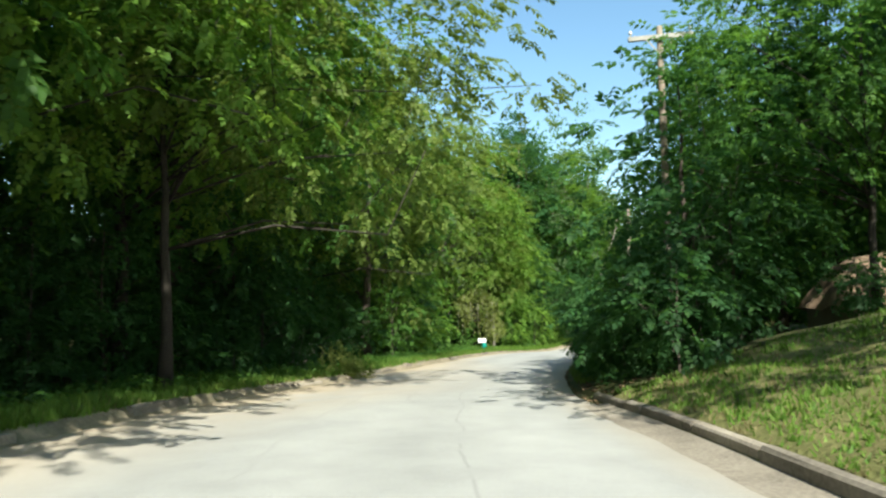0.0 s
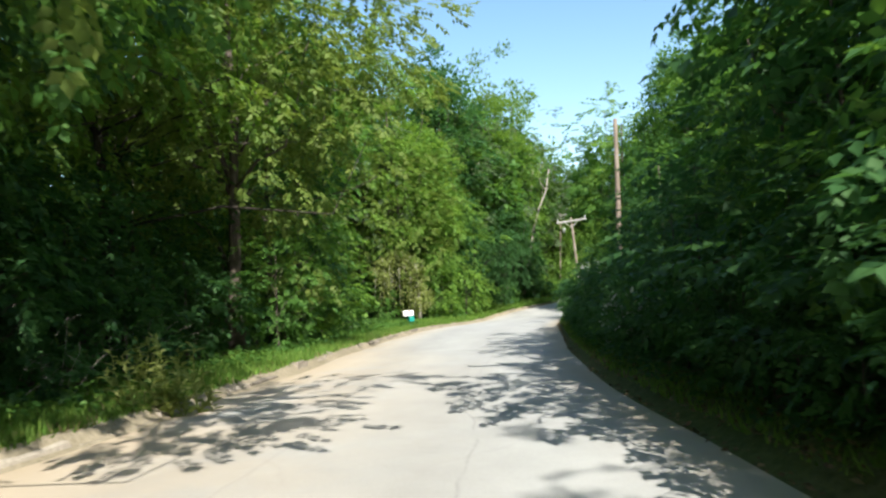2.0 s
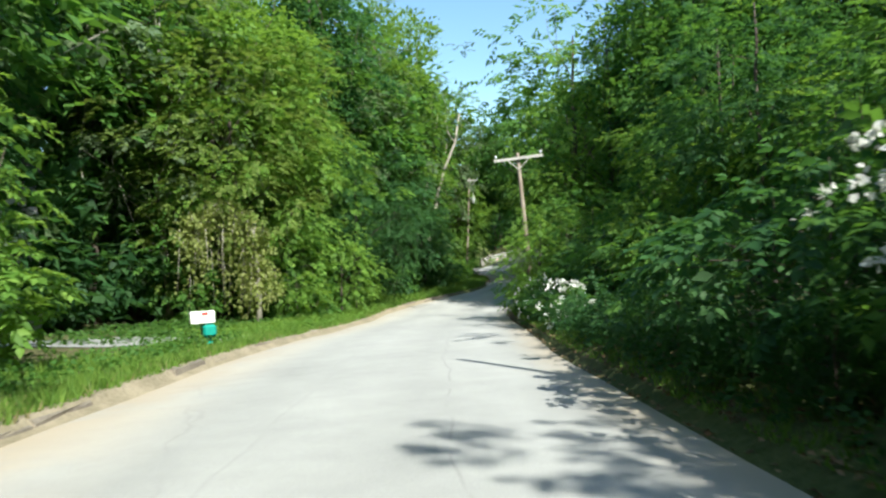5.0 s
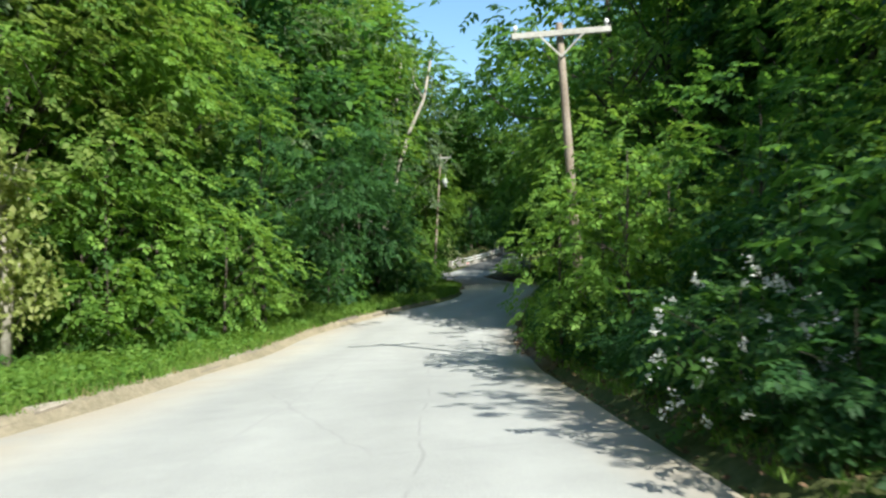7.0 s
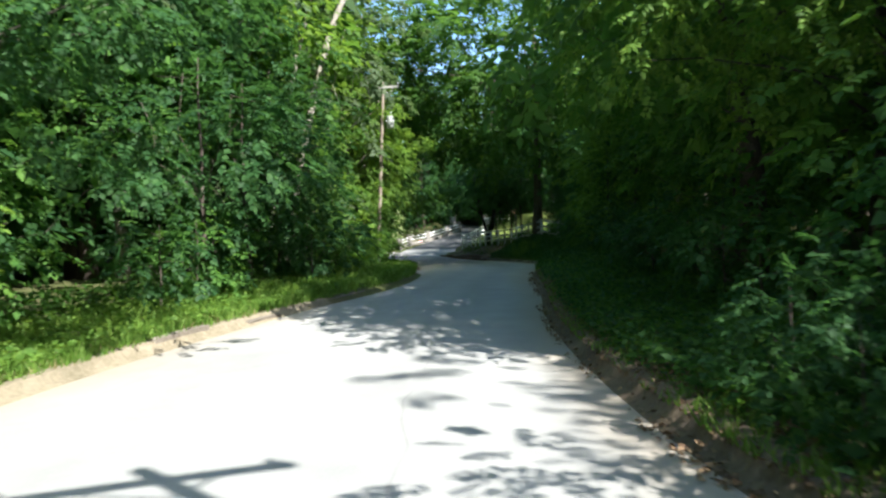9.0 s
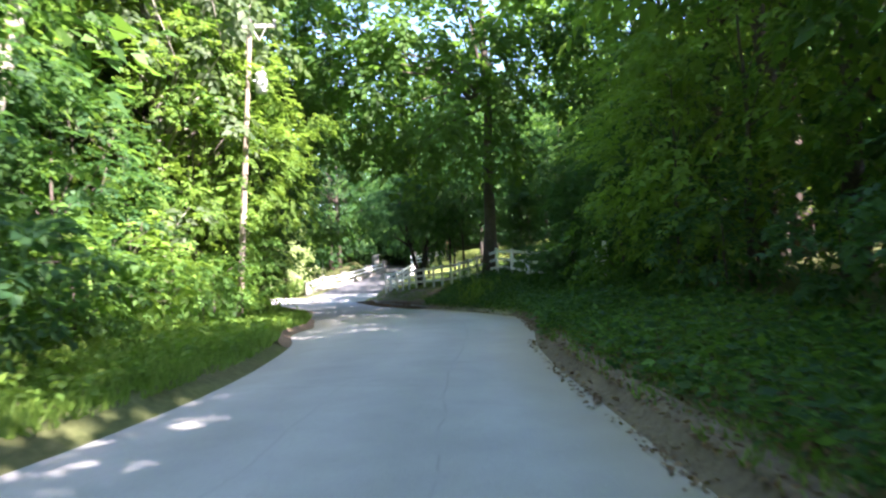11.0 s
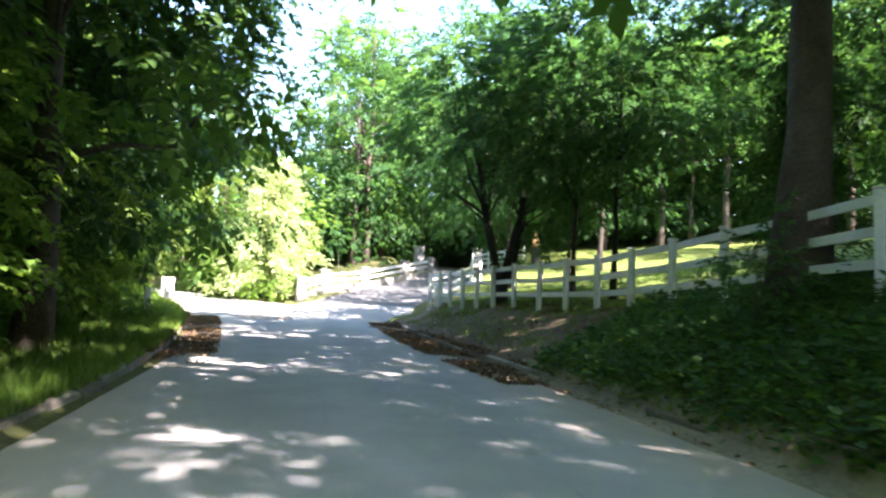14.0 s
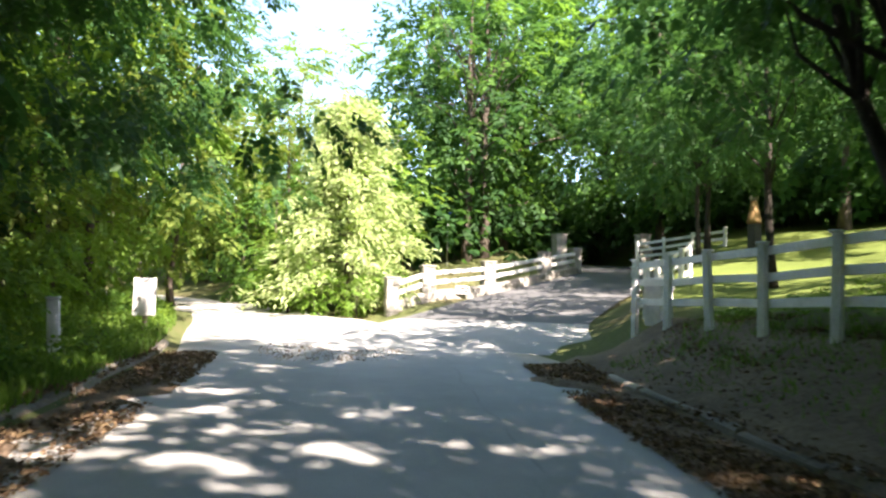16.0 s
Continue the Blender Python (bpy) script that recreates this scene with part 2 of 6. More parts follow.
def earth():
    """Ground under the trees and verges: soil, thin grass and leaf mould."""
    m, nt, bsdf = material("verge_earth")
    at = coords(nt)
    big = noise_tex(nt, 0.35, 5, 0.6, at)
    fine = noise_tex(nt, 9.0, 4, 0.7, at)
    c = ramp(nt, big, ((0.35, (0.060, 0.085, 0.022)), (0.5, (0.075, 0.095, 0.028)), (0.66, (0.115, 0.090, 0.050))))
    c = mixed(nt, 0.5, c, ramp(nt, fine, ((0.3, (0.035, 0.045, 0.015)), (0.7, (0.150, 0.150, 0.070)))))
    nt.links.new(c, bsdf.inputs["Base Color"])
    bsdf.inputs["Roughness"].default_value = 0.95
    bsdf.inputs["Specular IOR Level"].default_value = 0.15
    bump(nt, bsdf, fine, 0.8, 0.05)
    return m


ASPHALT = asphalt()
EARTH = earth()
DRIVE_GREY = grainy("grey_drive_paving", (0.200, 0.200, 0.200), (0.290, 0.290, 0.285), (0.370, 0.370, 0.360), 0.6, 40.0, 0.9, 0.5, 0.008)
DARK_ASPHALT = grainy("newer_asphalt", (0.070, 0.072, 0.075), (0.105, 0.106, 0.108), (0.150, 0.150, 0.150), 0.5, 40.0, 0.85, 0.5, 0.008)
LAWN_DRY = grainy("rough_bank_grass", (0.090, 0.080, 0.035), (0.130, 0.150, 0.045), (0.200, 0.175, 0.080), 0.9, 11.0, 0.95, 0.9, 0.05, 0.15)
LAWN = grainy("mown_lawn", (0.070, 0.100, 0.022), (0.105, 0.145, 0.032), (0.150, 0.185, 0.050), 0.5, 14.0, 0.9, 0.8, 0.03, 0.15)


# ---- mesh helpers ----
def mesh_of(name, verts, faces, mats, smooth=False, slots=None):
    me = bpy.data.meshes.new(name)
    me.from_pydata([tuple(v) for v in verts], [], faces)
    for mt in (mats if isinstance(mats, (list, tuple)) else [mats]):
        me.materials.append(mt)
    if slots is not None:
        me.polygons.foreach_set("material_index", np.asarray(slots, dtype=np.int32))
    if smooth:
        me.polygons.foreach_set("use_smooth", np.ones(len(me.polygons), dtype=bool))
    me.update()
    return me


def tri_mesh(name, verts, tris, mat):
    """A mesh from arrays of corners and triangles."""
    me = bpy.data.meshes.new(name)
    verts, tris = np.asarray(verts, np.float32), np.asarray(tris, np.int32)
    me.vertices.add(len(verts))
    me.vertices.foreach_set("co", verts.ravel())
    me.loops.add(len(tris) * 3)
    me.loops.foreach_set("vertex_index", tris.ravel())
    me.polygons.add(len(tris))
    me.polygons.foreach_set("loop_start", np.arange(0, len(tris) * 3, 3, dtype=np.int32))
    me.materials.append(mat)
    me.update(calc_edges=True)
    return me


def part(name, data, parent, label=""):
    """Links a mesh, or a bmesh with its material, as one object under a thing or part."""
    ob = new(name, data)
    ob.parent = parent
    return tagged(ob, label=label)


def thing(name, label, category, m=None, group="", kind=""):
    ob = tagged(new(name), label, category, group, kind)
    ob.empty_display_size = 0.2
    if m is not None:
        ob.matrix_basis = m
    return ob


def box_mesh(name, size, mat, at=(0, 0, 0), bevel=0.008, turn=None):
    """A box with bevelled edges, centred at a place."""
    bm = bmesh.new()
    bmesh.ops.create_cube(bm, size=1, matrix=Matrix.Diagonal((*size, 1)))
    if bevel:
        bmesh.ops.bevel(bm, geom=bm.edges[:], offset=min(bevel, min(size) * 0.3), segments=1, affect="EDGES")
    bm.transform(Matrix.Translation(at) @ (turn or Matrix.Identity(4)))
    me = bpy.data.meshes.new(name)
    bm.to_mesh(me)
    bm.free()
    me.materials.append(mat)
    return me


def beam_mesh(name, a, b, width, height, mat, bevel=0.006):
    """A board from a to b."""
    a, b = Vector(a), Vector(b)
    d = b - a
    side = Vector((-d.y, d.x, 0)).normalized() if d.xy.length > 1e-4 else Vector((1, 0, 0))
    up = side.cross(d.normalized()) * -1
    if up.z < 0:
        up = -up
    turn = Matrix((d.normalized(), side, up)).transposed().to_4x4()
    return box_mesh(name, (d.length, width, height), mat, (a + b) / 2, bevel, turn)


def tube(points, radii, sides=8):
    """Corners and triangles of a tapered tube along points."""
    points = [Vector(p) for p in points]
    v, f = [], []
    side = Vector((1, 0, 0))
    for i, p in enumerate(points):
        d = (points[min(i + 1, len(points) - 1)] - points[max(i - 1, 0)]).normalized()
        x = (side - d * side.dot(d)).normalized()
        y = d.cross(x)
        for k in range(sides):
            a = 2 * math.pi * k / sides
            v.append(p + (x * math.cos(a) + y * math.sin(a)) * radii[i])
    for i in range(len(points) - 1):
        for k in range(sides):
            a, b = i * sides + k, i * sides + (k + 1) % sides
            f += [(a, b, b + sides), (a, b + sides, a + sides)]
    n = len(v)
    v += [points[0], points[-1]]
    for k in range(sides):
        f.append((n, (k + 1) % sides, k))
        e = (len(points) - 1) * sides
        f.append((n + 1, e + k, e + (k + 1) % sides))
    return np.array([tuple(p) for p in v]), np.array(f)


def joined(pieces):
    vs, fs, n = [], [], 0
    for v, f in pieces:
        vs.append(v)
        fs.append(np.asarray(f) + n)
        n += len(v)
    return np.concatenate(vs), np.concatenate(fs)


def smooth_all(me):
    me.polygons.foreach_set("use_smooth", np.ones(len(me.polygons), dtype=bool))
    return me


# ---- the road: y, left edge x, right edge x, height ----
ROAD = np.array([
    (-60, -4.0, 3.8, 1.30), (-30, -4.6, 3.2, 0.75), (-10, -5.3, 3.3, 0.30), (0, -5.6, 3.0, 0.02), (9, -5.6, 2.95, -0.25), (12, -5.4, 2.85, -0.39),
    (15, -5.1, 2.75, -0.53), (23, -3.1, 3.9, -0.93), (30, -1.45, 5.4, -1.22), (37, 0.0, 7.25, -1.52), (45, 1.95, 9.35, -1.88),
    (53, 4.3, 12.0, -2.28), (60, 6.6, 14.3, -2.78), (67, 9.3, 17.0, -3.17), (72, 11.2, 19.3, -3.32), (76, 13.2, 21.3, -3.27),
    (80, 16.5, 23.6, -3.16), (84, 20.2, 25.7, -3.02), (87, 22.4, 27.4, -2.95), (90, 23.8, 29.6, -2.93), (92.3, 24.6, 31.1, -2.94), (95, 25.4, 32.8, -3.00),
    (100, 27.7, 35.0, -3.12), (106, 29.9, 36.9, -3.20), (112, 31.6, 38.4, -3.24), (118, 32.8, 39.5, -3.24), (124, 33.7, 40.9, -3.20),
])
ROAD_ON = np.array([(130, 34.5, 42.4, -3.10), (136, 34.6, 41.9, -2.90), (140, 34.4, 41.0, -2.74), (144, 33.9, 39.4, -2.58), (150, 32.6, 37.0, -2.35),
                    (165, 27.5, 31.5, -2.10), (185, 16.0, 20.5, -1.90), (210, -2.0, 3.0, -1.80)])
TABLE = np.concatenate([ROAD, ROAD_ON])
YS = np.arange(-60, 210.01, 0.5)


def eased(col, width=5):
    v = np.interp(YS, TABLE[:, 0], col)
    k = np.hanning(2 * width + 3)[1:-1]
    return np.convolve(np.pad(v, width, mode="reflect", reflect_type="odd"), k / k.sum(), mode="valid")


XL, XR, RZ = eased(TABLE[:, 1], 4), eased(TABLE[:, 2], 4), eased(TABLE[:, 3], 9)
COS = 1 / np.hypot(1, np.gradient((XL + XR) / 2, YS))

# driveway: x, y, height
DRIVE = np.array([(38.0, 125.6, -3.19), (40.0, 130.5, -3.02), (42.6, 135.0, -2.60), (46.4, 139.3, -1.90), (50.8, 143.6, -1.12),
                  (54.2, 148.8, -0.42), (57, 156, 0.25), (60, 172, 1.0)])
DRIVE_HALF = 2.7


def edges(y):
    return np.interp(y, YS, XL), np.interp(y, YS, XR), np.interp(y, YS, RZ), np.interp(y, YS, COS)


def drive_near(x, y):
    """Distance to the driveway's middle line and its height there."""
    best, height = np.full(np.shape(x), 1e9), np.zeros(np.shape(x))
    for a, b in zip(DRIVE[:-1], DRIVE[1:]):
        d = b - a
        u = np.clip(((x - a[0]) * d[0] + (y - a[1]) * d[1]) / (d[0] ** 2 + d[1] ** 2), 0, 1)
        r = np.hypot(x - a[0] - u * d[0], y - a[1] - u * d[1])
        height = np.where(r < best, a[2] + u * d[2], height)
        best = np.minimum(best, r)
    return best, height


def step01(a, b, v):
    u = np.clip((v - a) / (b - a), 0, 1)
    return u * u * (3 - 2 * u)


BANK_Y = [-60, 13, 19, 84, 91, 96, 101, 104, 107, 111, 115, 121, 125.5, 129.6, 140]
BANK_RISE = [0.28, 0.28, 0.14, 0.16, 0.26, 0.29, 0.40, 0.49, 0.54, 0.45, 0.36, 0.38, 0.35, 0.34, 0.30]
BANK_WIDE = [9, 9, 4, 4, 2.6, 2.6, 2.6, 2.6, 2.7, 2.7, 2.8, 2.6, 2.5, 2.3, 3.0]
BANK_BEYOND = [0.03, 0.03, 0.10, 0.10, 0.12, 0.12, 0.13, 0.14, 0.14, 0.15, 0.16, 0.17, 0.17, 0.17, 0.17]


def ground(x, y, sunk=True):
    """Height of the ground; under the paving it lies a little lower."""
    x, y = np.asarray(x, float), np.asarray(y, float)
    xl, xr, z, c = edges(y)
    el, er = (xl - x) * c, (x - xr) * c
    wide = np.interp(y, BANK_Y, BANK_WIDE)
    right = 0.10 + np.interp(y, BANK_Y, BANK_RISE) * np.clip(er, 0, wide) + np.interp(y, BANK_Y, BANK_BEYOND) * np.clip(er - wide, 0, 34)
    left = 0.10 + 0.04 * np.clip(el, 0, 60)
    wave = 0.10 * np.sin(x * 0.9 + 1.3 * np.sin(y * 0.31)) * np.sin(y * 0.7 + np.sin(x * 0.37))
    off = np.maximum(el, er)
    h = np.where(er > 0, right, np.where(el > 0, left, 0.0)) + wave * step01(0.8, 3.0, off)
    inside = -0.10 if sunk else 0.0
    h = np.where(off > 0, h, inside)
    g = z + h
    r, dz = drive_near(x, y)
    w = 1 - step01(DRIVE_HALF + 0.1, DRIVE_HALF + 2.0, r)
    past = step01(0.0, 1.0, off) if sunk else (off > 0)
    if sunk:
        g = g - 0.14 * (1 - step01(2.6, 3.6, off)) * (y < 131)
    return g * (1 - w * past) + (dz - (0.10 if sunk else 0.0) * (r < DRIVE_HALF + 0.3)) * w * past


def gz(x, y):
    return float(ground(x, y, False))


def beside(y, off):
    """A place beside the road: off metres out from its right edge, or from its left edge where negative."""
    xl, xr, z, c = (float(v) for v in edges(y))
    x = xr + off / c if off > 0 else xl + off / c
    return x, y, gz(x, y)


def build_ground():
    def axis(lo, hi, step):
        mid = np.arange(lo, hi + 0.01, step)
        far = np.cumsum(step * 1.6 ** np.arange(1, 16))
        return np.concatenate([lo - far[::-1], mid, hi + far])
    xs, ys = axis(-26, 74, 1.0), axis(-24, 176, 1.0)
    gx, gy = np.meshgrid(xs, ys)
    z = ground(gx, gy)
    v = np.stack([gx, gy, z], -1).reshape(-1, 3)
    n, k = len(xs), len(ys)
    i = (np.arange(k - 1)[:, None] * n + np.arange(n - 1)[None]).ravel()
    t = np.concatenate([np.stack([i, i + 1, i + n + 1], 1), np.stack([i, i + n + 1, i + n], 1)])
    tagged(new("ground", smooth_all(tri_mesh("ground", v, t, EARTH))), "earth and thin grass sloping beside the road", "ground", kind="structure")


build_ground()


def strip(name, rows, mat, attr=None, lane=None):
    """A sheet from rows of points of equal number."""
    rows = np.asarray(rows, float)
    k, n = rows.shape[:2]
    i = (np.arange(k - 1)[:, None] * n + np.arange(n - 1)[None]).ravel()
    t = np.concatenate([np.stack([i, i + 1, i + n + 1], 1), np.stack([i, i + n + 1, i + n], 1)])
    me = smooth_all(tri_mesh(name, rows.reshape(-1, 3), t, mat))
    if attr is not None:
        me.attributes.new("sand", "FLOAT", "POINT").data.foreach_set("value", np.asarray(attr, np.float32).ravel())
    if lane is not None:
        me.attributes.new("lane", "FLOAT", "POINT").data.foreach_set("value", np.asarray(lane, np.float32).ravel())
    return me


def build_road():
    u = np.linspace(0, 1, 17)
    ragged = np.random.default_rng(5)
    jl = np.convolve(ragged.normal(0, 0.10, len(YS) + 4), np.ones(5) / 5, "valid")
    jr = np.convolve(ragged.normal(0, 0.10, len(YS) + 4), np.ones(5) / 5, "valid")
    a, b = XL + jl - 0.05, XR + jr + 0.05
    x = a[:, None] + (b - a)[:, None] * u
    crown = 0.07 * (1 - (2 * u - 1) ** 2) - 0.03
    z = RZ[:, None] + crown + 0.012 * np.sin(YS * 0.8)[:, None] * np.cos(5 * u)
    rows = np.stack([x, np.repeat(YS[:, None], 17, 1), z], -1)
    dl, dr = x - XL[:, None], XR[:, None] - x
    along = np.interp(YS, [-60, 6, 14, 60, 78, 84, 92, 118, 126, 150], [0.7, 0.75, 1.0, 0.7, 0.6, 0.2, 0.3, 0.4, 0.3, 0.3])[:, None]
    reach = np.interp(YS, [4, 11, 17, 27, 34, 42], [2.4, 3.8, 5.8, 5.2, 2.6, 2.0])[:, None]
    reach_right = np.interp(YS, [80, 88, 112, 116], [0.9, 1.7, 1.7, 0.9])[:, None]
    sand = along * np.clip(1 - dl / reach, 0, 1) ** 1.2 + 0.75 * np.clip(1 - dr / reach_right, 0, 1)
    tagged(new("road", strip("road", rows, ASPHALT, np.clip(sand, 0, 1), np.repeat(u[None], len(YS), 0))), "sun-bleached grey asphalt lane with sandy edges", "road", kind="structure")
    # driveway up to the gate
    s = np.concatenate([[0], np.cumsum(np.hypot(*np.diff(DRIVE[:, :2], axis=0).T))])
    q = np.arange(6.6, s[-1], 0.6)
    mid = np.stack([np.interp(q, s, DRIVE[:, i]) for i in range(3)], 1)
    k = np.hanning(9)[1:-1]
    mid = np.stack([np.convolve(np.pad(mid[:, i], 3, mode="reflect", reflect_type="odd"), k / k.sum(), "valid") for i in range(3)], 1)
    t = np.gradient(mid[:, :2], axis=0)
    nrm = np.stack([t[:, 1], -t[:, 0]], 1) / np.hypot(*t.T)[:, None]
    wide = DRIVE_HALF + 0.6 * np.exp(-(q - 6.6) / 3)
    w = np.linspace(-1, 1, 9)
    rows = np.stack([np.stack([mid[:, 0] + nrm[:, 0] * wide * v, mid[:, 1] + nrm[:, 1] * wide * v, mid[:, 2] + 0.045 - 0.03 * v * v - 0.22 * np.exp(-(q - 6.6) / 0.5)], 1) for v in w], 1)
    new_from = int((11.0 - 6.6) / 0.6)
    tagged(new("driveway_apron", strip("driveway_apron", rows[:new_from + 1], ASPHALT)), "bleached asphalt apron where the driveway leaves the lane", "driveway", kind="structure")
    tagged(new("driveway", strip("driveway", rows[new_from:], DARK_ASPHALT)), "newer dark asphalt driveway climbing to a gate", "driveway", kind="structure")


build_road()


def build_side_drive():
    """A short paved drive that leaves the lane beside the mailbox."""
    line = np.array([(6.4, 56.0, 3.4), (4.4, 56.2, 3.0), (2.2, 56.7, 2.3), (-1.0, 57.3, 1.9), (-6.0, 57.6, 1.8), (-14.0, 57.4, 1.8)])
    q = np.linspace(0, 5, 31)
    mid = np.stack([np.interp(q, range(6), line[:, i]) for i in range(3)], 1)
    rows = []
    for v in np.linspace(-1, 1, 7):
        x, y = mid[:, 0], mid[:, 1] + v * mid[:, 2]
        xl = edges(y)[0]
        z = np.where(x > xl - 0.75, edges(y)[2] - 0.05, ground(x, y, False) + 0.06 - 0.03 * v * v)
        rows.append(np.stack([x, y, z], 1))
    tagged(new("side_drive", strip("side_drive", np.stack(rows[::-1], 1), DRIVE_GREY)), "grey paved drive leaving the lane by the mailbox", "driveway", kind="structure")


build_side_drive()


def build_verge(name, side, y0, y1, mat, label, offs=(-0.25, 0.02, 0.25, 0.5, 0.9, 1.4, 2.0, 2.7, 3.4, 4.0), lift=0.0):
    """The strip of ground next to the paving, following its edge closely."""
    ys = np.arange(y0, y1, 0.4)
    xl, xr, z, c = edges(ys)
    rows = []
    for o in offs:
        x = xr + o / c if side > 0 else xl - o / c
        h = ground(x, ys, False) + 0.03 + lift - (0.15 if lift == 0 else 0.05) * (o == offs[-1]) + 0.02 * np.sin(ys * 5.1 + o * 9) * (o > 0.3) * (lift == 0)
        rows.append(np.stack([x, ys, (z - 0.015 + (0.0 if o > -0.71 else -0.06) if lift and offs[0] < -0.5 else z - 0.08) if o < 0 else (z + 0.02 + lift if o < 0.1 else h)], 1))
    rows = np.stack(rows if side > 0 else rows[::-1], 1)
    tagged(new(name, strip(name, rows, mat)), label, "verge", kind="structure")


build_verge("verge_left", -1, -30, 165, EARTH, "grassy earth verge along the lane's edge")
build_verge("verge_right_bank", 1, -30, 13, LAWN_DRY, "rough grass bank above the kerb")
build_verge("verge_right", 1, 13, 62, EARTH, "shaded earth verge under the shrubs")
build_verge("verge_right_far", 1, 62, 127, EARTH, "shaded earth bank under the trees")
build_verge("verge_corner", 1, 113, 129.2, SOIL, "brown earth bank littered with leaves", (-0.2, 0.02, 0.25, 0.6, 1.1, 1.7, 2.3, 2.8), 0.02)
build_verge("sand_edge", -1, -20, 82, SAND, "dry sandy dirt along the asphalt's edge", (-0.25, 0.02, 0.1, 0.2, 0.3, 0.42), 0.012)
build_verge("dirt_edge", -1, 91, 109, SOIL, "trodden dirt along the asphalt's edge", (-0.25, 0.02, 0.1, 0.18, 0.26, 0.36), 0.008)
build_verge("soil_edge", 1, 60, 97.5, SOIL, "bare brown soil strip at the asphalt's edge", (-0.25, 0.02, 0.1, 0.18, 0.26, 0.36), 0.012)
build_verge("sand_edge_right", 1, 97, 113.5, SAND, "dry sandy dirt strip below the ivy bank", (-0.42, 0.02, 0.1, 0.18, 0.26, 0.36), 0.016)


def build_kerb(name, side, y0, y1, height, label, seed, broken=1.0, gap=0.06):
    """A worn concrete kerb of cast lengths, each a little sunk, tilted or missing."""
    rng = np.random.default_rng(seed)
    ob = tagged(new(name), label, "kerb", kind="structure")
    out = 1 if side > 0 else -1
    y = y0
    while y < y1:
        long = rng.uniform(0.8, 2.2)
        q = np.array([y + 0.015, y + long / 2, y + long - 0.015 - 0.05 * rng.random() * broken])
        y += long
        if rng.random() < gap:
            continue
        xl, xr, z, c = edges(q)
        base = (xr if side > 0 else xl) + out * (0.02 + rng.normal(0, 0.025) * broken)
        sink = rng.normal(0, 0.022) * broken - 0.02 * (broken - 1)
        lean = rng.normal(0, 0.02) * broken
        wide = rng.uniform(0.15, 0.21)
        prof = ((0.0, -0.15), (0.03, height * 0.8), (0.06, height), (wide - 0.03, height + 0.01), (wide, height - 0.02), (wide + 0.02, -0.15))
        v = [(base[k] + out * (d + lean * h * 4 + rng.normal(0, 0.006) * broken) / c[k], q[k], z[k] + h + (sink + rng.normal(0, 0.008) * broken) * (h > 0)) for k in range(3) for d, h in prof]
        n = len(prof)
        f = [(k * n + i, k * n + i + 1, (k + 1) * n + i + 1, (k + 1) * n + i) for k in range(2) for i in range(n - 1)]
        f += [tuple(range(n))[::-1], tuple(range(2 * n, 3 * n))]
        if side > 0:
            f = [g[::-1] for g in f]
        part("kerb_stone", mesh_of("kerb_stone", v, f, CONCRETE), ob)


build_kerb("kerb_right_near", 1, -30, 12.2, 0.14, "tan concrete kerb under a grass bank", 1, 0.6, 0.0)
build_kerb("kerb_left", -1, -30, 82, 0.11, "broken weathered concrete kerb along the verge", 2, 2.0, 0.16)
build_kerb("kerb_right_far", 1, 101, 125, 0.12, "concrete kerb half covered by fallen leaves", 3, 0.8, 0.0)
build_kerb("kerb_left_far", -1, 108, 132, 0.12, "concrete kerb edging the lane before the junction", 4, 1.0, 0.05)
build_verge("gutter", 1, -30, 13, CONCRETE, "pale concrete gutter beside the kerb", (-0.72, -0.66, -0.45, -0.2, 0.05), 0.012)


def build_lawn():
    ys = np.arange(97, 152.1, 0.8)
    xl, xr, z, c = edges(ys)
    start = np.where(ys < 129.6, xr + 3.2 / c, np.interp(ys, DRIVE[:, 1], DRIVE[:, 0]) + 5.2)
    start = np.where((ys >= 129.6) & (ys < 134), np.maximum(start, 45.6), start)
    rows = []
    for f in np.linspace(0, 1, 44):
        x = start + (np.minimum(start + 42, 82) - start) * f
        rows.append(np.stack([x, ys, ground(x, ys, False) + (0.04 if 0 < f < 1 else -0.1)], 1))
    tagged(new("lawn", strip("lawn", np.stack(rows, 1), LAWN)), "mown sunlit lawn rising behind the white fence", "lawn", kind="structure")


build_lawn()


def build_litter_bed(name, side, y0, y1, wide, label, seed):
    """Trodden dirt and rotted leaves that spread over the asphalt's edge in an uneven band."""
    rng = np.random.default_rng(seed)
    ys = np.arange(y0, y1, 0.2)
    k = np.ones(7) / 7
    inner = wide * np.clip(0.55 + np.convolve(rng.normal(0, 1.0, len(ys) + 6), k, "valid") + 0.35 * np.sin(ys * 1.1), 0.08, 1.5)
    inner *= np.clip((ys - y0) / 5.0, 0.03, 1) * np.clip((y1 - ys) / 1.5, 0.1, 1)
    xl, xr, z, c = edges(ys)
    rows = []
    for f in (1.0, 0.8, 0.55, 0.3, 0.0, -0.1):
        off = inner * f
        x = xr - off / c if side > 0 else xl + off / c
        u = np.clip((x - xl) / (xr - xl), 0, 1)
        rows.append(np.stack([x, ys, z + 0.07 * (1 - (2 * u - 1) ** 2) - 0.03 + (0.03 if f < 1 else -0.02) + 0.01 * rng.random(len(ys))], 1))
    rows = np.stack(rows if side > 0 else rows[::-1], 1)
    tagged(new(name, strip(name, rows, LEAF_MOULD)), label, "leaf litter", kind="structure")


